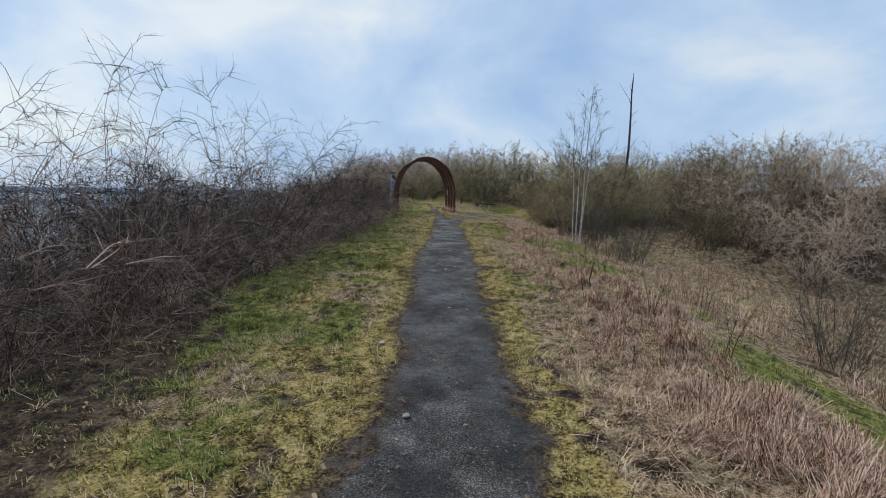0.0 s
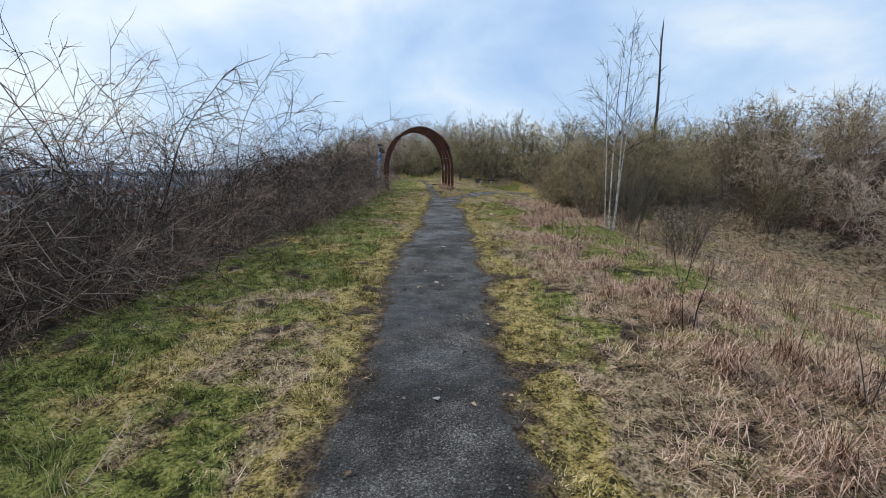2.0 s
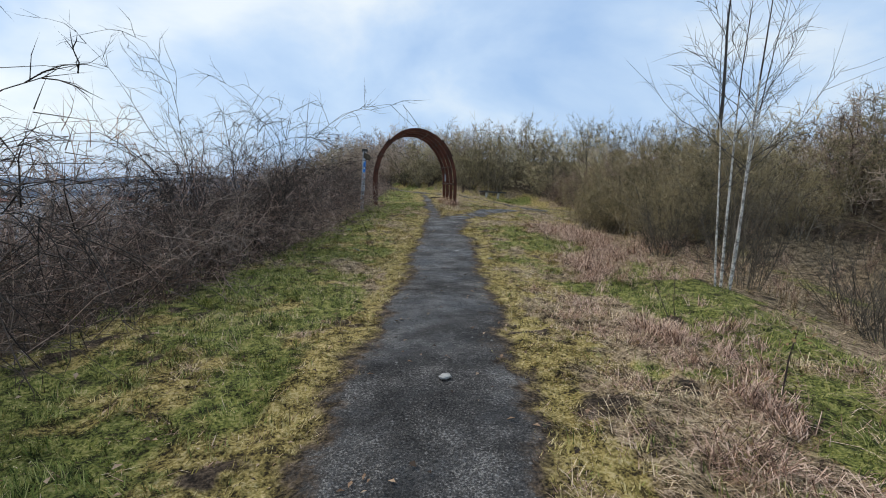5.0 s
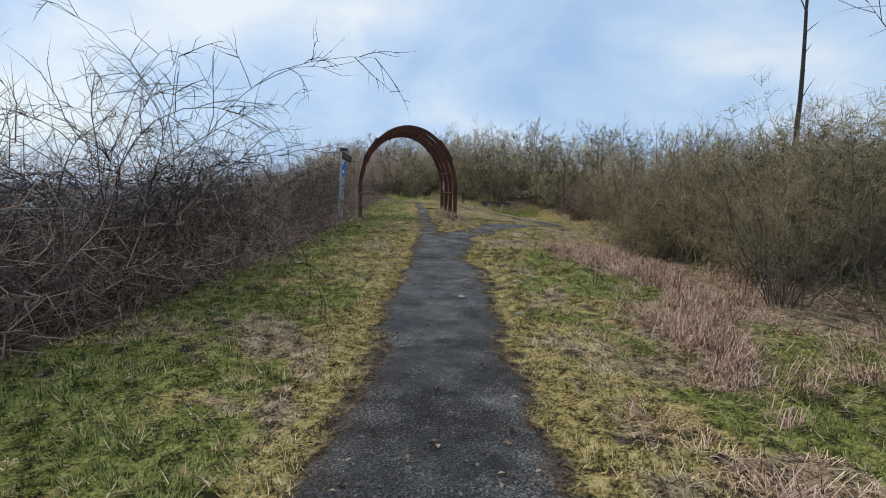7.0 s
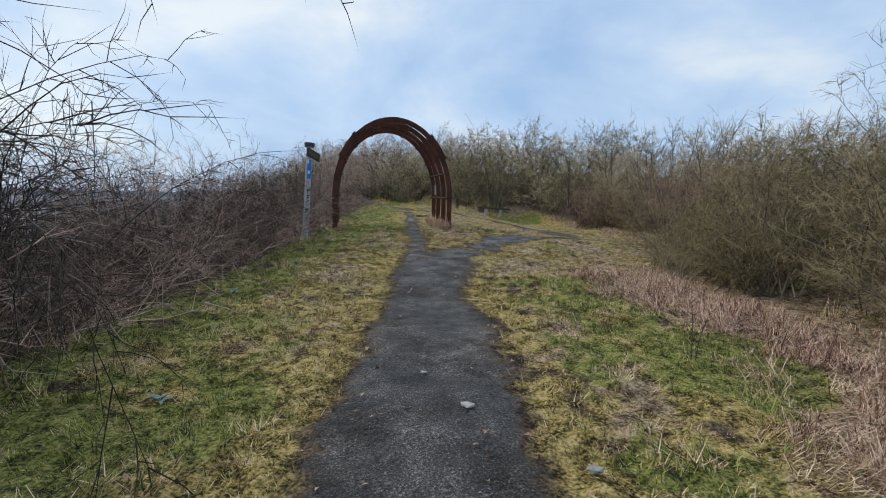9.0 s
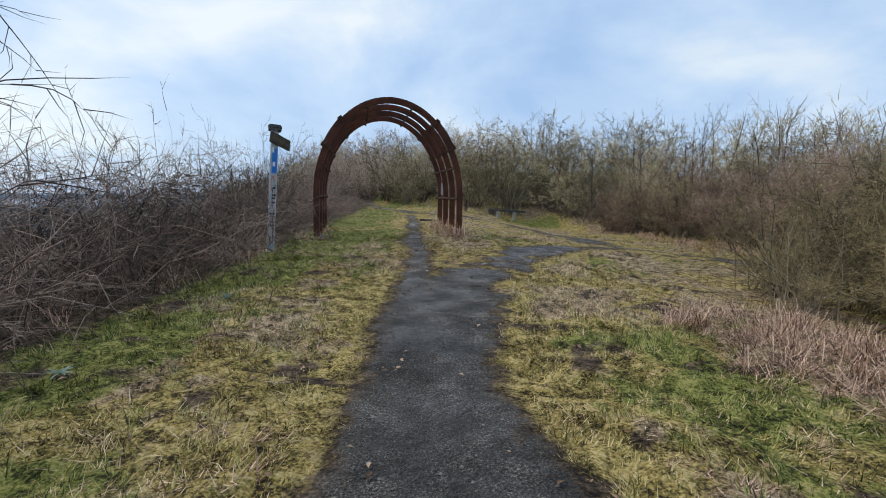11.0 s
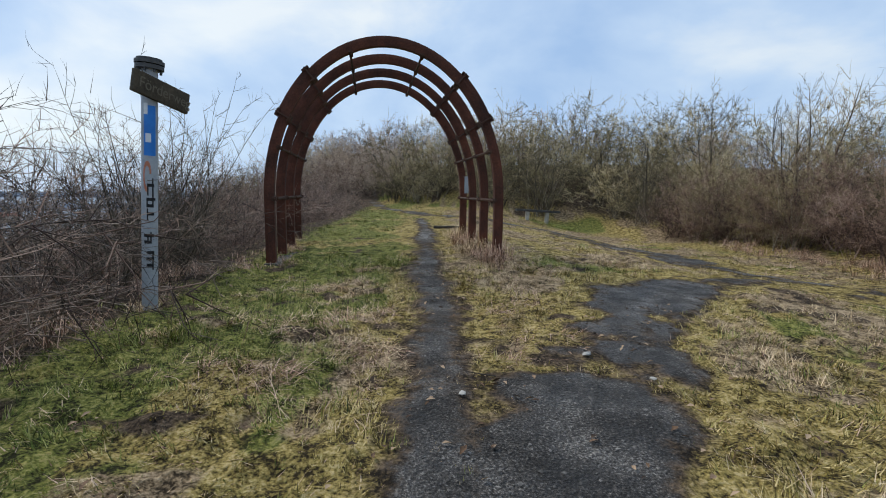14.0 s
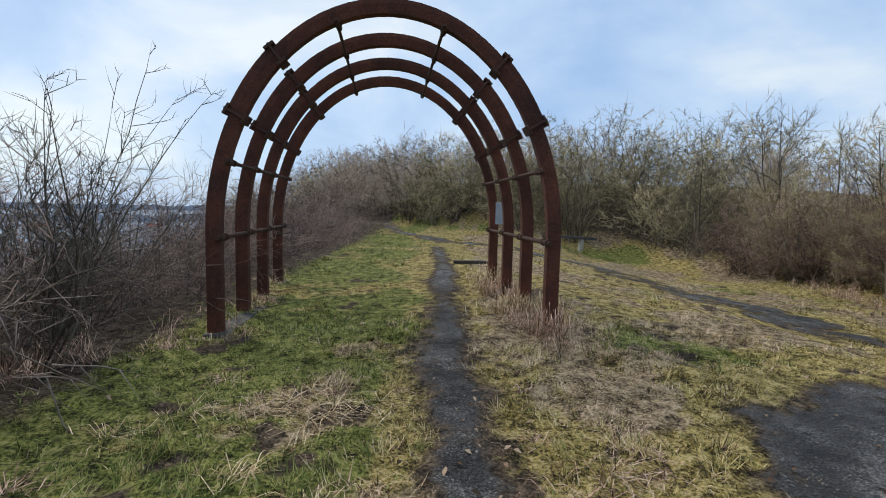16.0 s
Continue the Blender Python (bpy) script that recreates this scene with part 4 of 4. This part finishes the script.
def sapling(seed, tall, shoots, mat, label, name="sapling"):
    """A thin young plant: one or more upright stems with a few short shoots."""
    rnd = random.Random(seed)
    ob = tagged(new(name), label, "sapling")
    tw = Strands()
    for k in range(shoots):
        s = Strands()
        line = grow(rnd, (rnd.gauss(0, 0.03), rnd.gauss(0, 0.03), -0.05), (rnd.gauss(0, 0.18), rnd.gauss(0, 0.18), 1), tall * rnd.uniform(0.7, 1.1), 6, 0.06, 0.03)
        s.add(line, 0.006, 0.0018)
        part("stem", s.mesh("stem", mat), mat, ob)
        for _ in range(9):
            i = rnd.randrange(1, 5)
            tw.add(grow(rnd, line[i].lerp(line[i + 1], rnd.random()), side_way(rnd, line[i + 1] - line[i], 0.8), rnd.uniform(0.05, 0.16), 3, 0.1, 0.05), 0.0024, 0.001)
    tagged(part("twig_mass", tw.mesh("twig_mass", mat), mat, ob), kind="stuff")
    return ob


for k, (x, y, tall, n) in enumerate(((2.3, 7.2, 0.75, 3), (2.8, 6.0, 0.7, 2), (3.1, 9.0, 0.85, 3), (1.9, 4.2, 0.55, 1), (3.4, 11.2, 0.7, 2), (2.5, 12.9, 0.7, 2), (3.3, 5.0, 0.8, 3), (-2.3, 9.9, 0.45, 2), (4.2, 7.3, 0.9, 3), (-2.9, 5.0, 0.4, 1), (2.2, 18.4, 0.6, 2))):
    sapling(100 + k, tall, n, M_TWIG, "thin brown leafless sapling standing in rough grass").matrix_world = pose(x, y, h1(x, y), 0, 0, 40 * k)


def leafy_sapling():
    rnd = random.Random(77)
    ob = tagged(new("oak_sapling"), "small sapling keeping brown and green leaves", "sapling")
    s = Strands()
    line = grow(rnd, (0, 0, -0.05), (0.02, 0.0, 1), 0.62, 6, 0.04, 0.02)
    s.add(line, 0.009, 0.004)
    part("stem", s.mesh("stem", M_TWIG), M_TWIG, ob)
    leaf = mesh_from("leaf", [(0, 0, 0), (0.02, 0.012, 0.006), (0.05, 0, 0.0), (0.02, -0.012, 0.006)], [(0, 1, 2), (0, 2, 3)], M_LEAF)
    for _ in range(46):
        i = rnd.randrange(1, 5)
        p = line[i].lerp(line[i + 1], rnd.random()) + Vector((rnd.gauss(0, 0.05), rnd.gauss(0, 0.05), rnd.gauss(0, 0.02)))
        o = part("leaf", leaf, M_LEAF, ob)
        o.matrix_local = Matrix.Translation(p) @ Euler((rnd.uniform(-1, 1), rnd.uniform(-1, 1), rnd.uniform(0, 6.28))).to_matrix().to_4x4()
    return ob


M_LEAF = material("browning_leaf", [(0.10, 0.09, 0.03), (0.16, 0.13, 0.05), (0.24, 0.13, 0.06)], 8, 60, 0.7, 0, each=1.2)
leafy = leafy_sapling()
leafy.matrix_world = pose(2.25, 10.9, h1(2.25, 10.9))


# ---- grass, straw and litter ----
def blades(x, y, length, width, lift, bend=False, way=None):
    """Leaves of grass rooted at x, y: arrays of vertices and faces. lift: how upright, in radians."""
    n = len(x)
    z = height(x, y) + hummocks(x, y, bare(x, y)) - 0.006
    a = rng.uniform(0, 2 * np.pi, n) if way is None else way
    root = np.stack([x, y, z], 1)
    way = np.stack([np.cos(a) * np.cos(lift), np.sin(a) * np.cos(lift), np.sin(lift)], 1)
    wide = np.stack([-np.sin(a), np.cos(a), np.zeros(n)], 1) * (width / 2)[:, None]
    tip = root + way * length[:, None]
    if not bend:
        v = np.stack([root - wide, root + wide, tip], 1).reshape(-1, 3)
        return v, [np.arange(3 * n).reshape(-1, 3)]
    mid = root + way * (length * 0.55)[:, None]
    fall = way * 0.45
    fall[:, 2] = -0.05 * rng.random(n) - 0.10
    end = mid + fall * length[:, None]
    end[:, 2] = np.maximum(end[:, 2], z + 0.01)
    v = np.stack([root - wide, root + wide, mid + wide * 0.8, mid - wide * 0.8, end], 1).reshape(-1, 3)
    i = np.arange(n)[:, None] * 5
    return v, [i + np.array([[0, 1, 2, 3]]), i + np.array([[3, 2, 4]])]


def sow(count, x0, x1, y0, y1):
    return rng.uniform(x0, x1, count), rng.uniform(y0, y1, count)


def join(name, bits, mat, label):
    verts, faces, at = [], [], 0
    for v, f in bits:
        verts.append(v)
        faces += [g + at for g in f]
        at += len(v)
    tagged(new(name, mesh_from(name, np.concatenate(verts), faces, mat)), label, "grass", kind="stuff")


heap = {"moss": [], "green": [], "straw": [], "brown": []}
for x0, x1, y0, y1, per in ((-2.6, 2.4, 0.6, 12, 3300), (-2.6, 2.6, 12, 30, 3000), (-4.0, -2.6, 0.8, 30, 1500), (2.4, 4.6, 1.5, 30, 1300), (4.6, 9, 3, 34, 240), (-4.5, 8, 30, 46, 300), (-8, 4, 46, 58, 60)):
    each = 14
    n = int((x1 - x0) * (y1 - y0) * per / each)
    x, y = sow(n, x0, x1, y0, y1)
    b, *likely, litter = cover_of(x, y)
    loose = vnoise(x, y, 0.4, 44) * np.clip(1.3 - b * 3, 0, 1)
    ok = (b < 0.0) | ((b < 0.2) & (loose > 0.60) & (rng.random(n) < 0.5)) | ((b < 0.5) & (loose > 0.74) & (rng.random(n) < 0.22)) | ((y > 22.5) & (b < 0.5) & (loose > 0.40) & (rng.random(n) < 0.6))
    ok &= (litter < 0.5) | (rng.random(n) < 0.25)
    ok &= rng.random(n) < 0.25 + 2.2 * np.clip(vnoise(x, y, 0.15, 46) - 0.12, 0, 1)
    x, y, b = x[ok], y[ok], b[ok]
    likely = np.stack(likely)[:, ok]
    clump, lump = vnoise(x, y, 0.55, 41), vnoise(x, y, 0.17, 42)
    w = np.exp(np.clip(likely, -2, 2.5) * 5.0)
    w = np.cumsum(w / w.sum(0), axis=0)
    kind = (rng.random(len(x))[None] > w).sum(0)
    tall = (0.30 + 1.5 * lump * (0.35 + clump)) * rng.uniform(0.7, 1.3, len(x)) * np.clip(0.55 - b * 1.6, 0.4, 1)
    # leaves of one tuft lean mostly one way
    spot = np.repeat(np.arange(len(x)), each)
    m = len(spot)
    a = rng.uniform(0, 6.283, m)
    d = np.abs(rng.normal(0, 0.04, m)) * (1 if per > 500 else 2.2)
    lx, ly, kind, tall = x[spot] + d * np.cos(a), y[spot] + d * np.sin(a), kind[spot], tall[spot]
    comb = (6.283 * 1.5 * vnoise(x, y, 0.45, 45) + rng.normal(0, 0.5, len(x)))[spot]
    stray = rng.random(m) < 0.13
    kind = np.where(stray, rng.integers(0, 4, m), kind)
    for k, name in enumerate(("moss", "green", "straw", "brown")):
        s = kind == k
        m = int(s.sum())
        size = tall[s] * rng.uniform(0.6, 1.4, m) * (0.046, 0.062, 0.085, 0.082)[k]
        lift = np.clip(rng.normal((0.62, 0.80, 0.30, 0.30)[k], 0.32, m), 0.05, 1.45)
        heap[name].append(blades(lx[s], ly[s], size, rng.uniform(0.6, 1.4, m) * (0.0080, 0.0064, 0.0052, 0.0064)[k] * (1.0 if per > 500 else 1.9), lift, way=comb[s] + rng.normal(0, 0.9, m)))


def tussocks(where, strands, long, flat):
    """Clumps of long dead strands that lean out and over."""
    for x, y, size in where:
        n = int(strands * 1.3 * size)
        a, d = rng.uniform(0, 6.283, n), np.abs(rng.normal(0, 0.10 * size, n))
        yield blades(x + d * np.cos(a), y + d * np.sin(a), rng.uniform(0.5, 1.2, n) * long * size, rng.uniform(0.003, 0.006, n), np.clip(rng.normal(flat, 0.35, n), 0.1, 1.5), True, rng.uniform(0, 6.283) + rng.normal(0, 1.1, n))


def scatter(count, x0, x1, y0, y1, keep_from_track=0.25):
    x, y = sow(count * 5, x0, x1, y0, y1)
    b, _, green, straw, brown, _ = cover_of(x, y)
    ok = (b < -keep_from_track) & ((np.maximum(straw, brown) > green) | (rng.random(len(x)) < 0.12))
    return [(u, v, rng.uniform(0.6, 1.3)) for u, v in zip(x[ok][:count], y[ok][:count])]


heap["straw"] += tussocks(scatter(170, 1.2, 3.2, 1.0, 15), 36, 0.22, 0.4)
heap["straw"] += tussocks(scatter(26, 1.9, 3.0, 15, 20), 40, 0.22, 0.45)
heap["straw"] += tussocks(scatter(130, 4.4, 9.0, 4, 20), 30, 0.42, 0.9)
heap["straw"] += tussocks(scatter(80, -2.6, 4.0, 20, 34), 20, 0.14, 0.5)
heap["straw"] += tussocks(scatter(60, -3.4, -0.9, 2, 20), 20, 0.13, 0.5)
heap["straw"] += tussocks([(-2.76, 25.5, 0.9), (-2.7, 25.45, 0.7)], 90, 0.14, 0.5)
heap["brown"] += tussocks(scatter(240, 1.3, 3.6, 1.0, 15), 44, 0.25, 0.45)
heap["brown"] += tussocks(scatter(75, 1.9, 3.5, 1.4, 9.5), 150, 0.36, 0.75)
heap["brown"] += tussocks(scatter(40, 2.0, 3.6, 9.5, 16), 110, 0.30, 0.6)
heap["brown"] += tussocks(scatter(230, 4.2, 12.0, 4, 20), 36, 0.50, 1.0)
heap["brown"] += tussocks(scatter(150, 2.1, 3.9, 15.0, 22.5), 60, 0.38, 0.6)
heap["brown"] += tussocks(scatter(170, -4.6, -3.2, 1, 30), 30, 0.36, 0.8)
heap["brown"] += tussocks(scatter(60, 7.0, 8.6, 26, 38), 34, 0.4, 0.9)
# long dead stalks round the arch's feet and the post
for k in range(4):
    for side in (-1, 1):
        foot = monument.matrix_world @ Vector((side * HALF - 0.035 * k, 0.95 * k, 0))
        where = [(foot.x + rng.normal(0.0, 0.18), foot.y + rng.normal(-0.1, 0.25), rng.uniform(0.6, 1.2)) for _ in range(12 if side > 0 else 6)]
        heap["straw" if k % 2 else "brown"] += tussocks(where, 44, 0.46 if side > 0 else 0.22, 0.95 if side > 0 else 0.6)
heap["straw"] += tussocks([(-3.3 + rng.normal(0, 0.12), 26.3 + rng.normal(0, 0.12), 0.8) for _ in range(6)], 24, 0.2, 0.9)
heap["straw"] += tussocks(scatter(26, -3.0, -0.7, 25.0, 27.6), 40, 0.26, 0.08)
heap["brown"] += tussocks(scatter(40, -3.0, 0.6, 24.6, 28.0), 40, 0.26, 0.12)
heap["green"] += tussocks(scatter(90, -3.6, -1.8, 2, 28), 26, 0.13, 0.9)
heap["green"] += tussocks(scatter(70, 2.6, 4.2, 3, 14), 30, 0.14, 0.9)
heap["green"] += tussocks([(3.9 + rng.normal(0, 0.6), 41.8 + rng.normal(0, 0.5), 1.2) for _ in range(60)], 24, 0.22, 0.9)
join("moss_turf", heap["moss"], M_MOSS, "short yellow-green mossy turf beside the path")
join("green_grass", heap["green"], M_GREEN, "short green winter grass in patches")
join("straw_grass", heap["straw"], M_STRAW, "matted pale dead grass and tussocks")
join("dead_stalks", heap["brown"], M_BRACKEN, "reddish-brown dead stalks and bracken")


# ---- fallen leaves ----
lx, ly = sow(9000, -3.4, 3.0, 0.8, 30)
lb, *_, llitter = cover_of(lx, ly)
okay = ((np.abs(lb) < 0.3) & (rng.random(len(lx)) < 0.3)) | ((llitter > 0.4) & (rng.random(len(lx)) < 0.8)) | (rng.random(len(lx)) < 0.06)
lx, ly, lb = lx[okay], ly[okay], lb[okay]
n = len(lx)
turn, size = rng.uniform(0, 6.283, n), rng.uniform(0.012, 0.03, n)
along = np.stack([np.cos(turn), np.sin(turn), rng.normal(0, 0.25, n)], 1) * size[:, None]
across = np.stack([-np.sin(turn), np.cos(turn), rng.normal(0, 0.3, n)], 1) * size[:, None] * 0.55
rise = np.stack([np.zeros(n), np.zeros(n), size * 0.35], 1)
mid = np.stack([lx, ly, height(lx, ly) + hummocks(lx, ly, lb) + np.where(lb > -0.1, 0.03, 0.022)], 1)
lv = np.stack([mid - along, mid - along * 0.1 + across + rise, mid + along, mid + along * 0.1 - across + rise], 1).reshape(-1, 3)
li = np.arange(n)[:, None] * 4
M_FALLEN = material("brown_fallen_leaves", [(0.035, 0.022, 0.014), (0.12, 0.07, 0.04), (0.25, 0.155, 0.095), (0.40, 0.29, 0.19)], 9, 60, 0.8, 0, island=1.5)
tagged(new("fallen_leaves", mesh_from("fallen_leaves", lv, np.concatenate([li + np.array([[0, 2, 1]]), li + np.array([[0, 3, 2]])]), M_FALLEN)), "curled brown fallen leaves in the grass and along the path", "leaves", kind="stuff")


# ---- rosettes of a blue-green weed ----
def rosette(seed):
    rnd = random.Random(seed)
    ob = tagged(new("thistle_rosette"), "small blue-green thistle rosette flat in the grass", "weed", "weeds in the grass")
    leaf = mesh_from("leaf", [(0, 0.006, 0), (0, -0.006, 0), (0.06, 0.022, 0.03), (0.06, -0.022, 0.03), (0.12, 0.016, 0.03), (0.12, -0.016, 0.03), (0.16, 0, 0.015)], [(0, 1, 3), (0, 3, 2), (2, 3, 5), (2, 5, 4), (4, 5, 6)], M_THISTLE)
    for k in range(9):
        o = part("leaf", leaf, M_THISTLE, ob)
        o.matrix_local = pose(0, 0, 0.01, rnd.uniform(-15, 15), rnd.uniform(-30, 5), k * 40 + rnd.uniform(-12, 12)) @ Matrix.Scale(rnd.uniform(0.45, 0.75), 4)
    return ob


for k, (x, y) in enumerate(((-2.56, 20.5), (-2.4, 22.55), (-1.75, 17.5))):
    rosette(k).matrix_world = pose(x, y, h1(x, y) + 0.01, 0, 0, 30 * k)


# ---- stones and sticks ----
def pebble_mesh(seed, flat=0.6):
    bm = bmesh.new()
    bmesh.ops.create_icosphere(bm, subdivisions=1, radius=0.5)
    rnd = random.Random(seed)
    for v in bm.verts:
        v.co *= rnd.uniform(0.7, 1.15)
        v.co.z *= flat
    me = bpy.data.meshes.new("stone")
    bm.to_mesh(me)
    bm.free()
    me.materials.append(M_STONE)
    return me


pebbles = [pebble_mesh(s, f) for s, f in ((1, 0.5), (2, 0.6), (3, 0.45))]
for k, (x, y, size) in enumerate(((0.86, 16.8, 0.11), (0.08, 11.15, 0.12), (0.02, 9.0, 0.1), (0.25, 17.45, 0.11), (-0.05, 17.96, 0.06), (-0.6, 4.6, 0.1), (-0.15, 9.6, 0.07), (0.2, 9.3, 0.06), (0.62, 25.3, 0.1), (-0.3, 24.6, 0.07), (0.95, 24.9, 0.06), (0.1, 6.0, 0.06), (-0.2, 3.1, 0.08))):
    ob = tagged(new("stone", pebbles[k % 3]), "pale angular stone lying on the path", "stone", "stones on the path")
    ob.matrix_world = pose(x, y, h1(x, y) + 0.035, 0, 0, 50 * k) @ Matrix.Diagonal((size, size * 0.75, size * 0.6, 1))

# fine gravel, joined
gxs, gys = sow(45000, -1.0, 1.8, 0.8, 29)
okay = bare(gxs, gys) > 0.03
gxs, gys = gxs[okay], gys[okay]
size = 0.003 + 0.012 * rng.random(len(gxs)) ** 4
oct_v = np.array([(1, 0, 0), (0, 1, 0), (-1, 0, 0), (0, -1, 0), (0, 0, 0.7), (0, 0, -0.5)])
oct_f = np.array([(0, 1, 4), (1, 2, 4), (2, 3, 4), (3, 0, 4)])
lift = height(gxs, gys) + np.clip(bare(gxs, gys) + 0.12, -0.1, 0.12) * 0.12 + 0.004
cv = oct_v[None] * rng.uniform(0.6, 1.3, (len(gxs), 6, 3)) * size[:, None, None] + np.stack([gxs, gys, lift], 1)[:, None]
cf = oct_f[None] + np.arange(len(gxs))[:, None, None] * 6
tagged(new("gravel", mesh_from("gravel", cv.reshape(-1, 3), cf.reshape(-1, 3), M_GRIT)), "loose grey grit and pebbles on the path", "gravel", kind="stuff")

for k, (x, y, l, a) in enumerate(((-0.42, 4.0, 0.22, 70), (-0.55, 1.9, 0.16, 95), (0.3, 9.05, 0.16, 10), (0.35, 23.6, 0.25, 140), (-0.2, 24.9, 0.28, 150), (-0.6, 1.4, 0.3, 40), (0.55, 5.0, 0.2, 120))):
    s = Strands()
    rnd = random.Random(k)
    s.add(grow(rnd, (-l / 2, 0, 0), (1, 0, 0), l, 5, 0.15, 0.0), 0.006, 0.003)
    ob = tagged(new("stick", s.mesh("stick", M_SNAG)), "short dark broken twig lying on the path", "stick", "sticks on the path")
    ob.matrix_world = pose(x, y, h1(x, y) + 0.045, 0, 0, a)


# ---- far landscape across the plain ----
def far_house(x, y, w):
    z = h1(x, y)
    ob = tagged(new("house"), "distant pale house with a red tiled roof", "house", "houses on the plain")
    ob.matrix_world = pose(x, y, z, 0, 0, 20)
    part("wall", box(bmesh.new(), (w, 9, 6.5), pose(0, 0, 3)), M_RENDER, ob)
    bm = bmesh.new()
    v = [bm.verts.new(p) for p in ((-w / 2 - 0.5, -5, 6.3), (w / 2 + 0.5, -5, 6.3), (w / 2 + 0.5, 5, 6.3), (-w / 2 - 0.5, 5, 6.3), (-w / 2 - 0.5, 0, 10.5), (w / 2 + 0.5, 0, 10.5))]
    for f in ((0, 1, 5, 4), (2, 3, 4, 5), (0, 4, 3), (1, 2, 5), (3, 2, 1, 0)):
        bm.faces.new([v[i] for i in f])
    part("roof", bm, M_ROOF, ob)
    for wx in (-0.3, 0.0, 0.3):
        part("window", box(bmesh.new(), (1.2, 0.1, 1.5), pose(w * wx, -4.54, 3.4)), M_FLANGE, ob)


for x, y, w in ((-520, 560, 16), (-610, 590, 14), (-430, 640, 18)):
    far_house(x, y, w)


def ridge(name, radius, low, high, seed, label):
    """A wooded ridge far across the plain, with an uneven treeline, its haze painted in by M_FAR."""
    a = np.linspace(radians(60), radians(215), 700)
    x, y = radius * np.cos(a), radius * np.sin(a) + 30
    top = low + (high - low) * (0.55 * vnoise(a * 9, a * 0, 1, seed) + 0.3 * vnoise(a * 45, a * 0, 1, seed + 1) + 0.15 * vnoise(a * 260, a * 0, 1, seed + 2))
    rows = [np.stack([x, y, np.full_like(x, -45)], 1), np.stack([x, y, top], 1), np.stack([x * 1.15, y * 1.15, top - 12], 1)]
    v = np.concatenate(rows)
    i = np.arange(len(a) - 1)
    n = len(a)
    f = np.concatenate([np.stack([i + k * n, i + 1 + k * n, i + 1 + (k + 1) * n, i + (k + 1) * n], 1) for k in (0, 1)])
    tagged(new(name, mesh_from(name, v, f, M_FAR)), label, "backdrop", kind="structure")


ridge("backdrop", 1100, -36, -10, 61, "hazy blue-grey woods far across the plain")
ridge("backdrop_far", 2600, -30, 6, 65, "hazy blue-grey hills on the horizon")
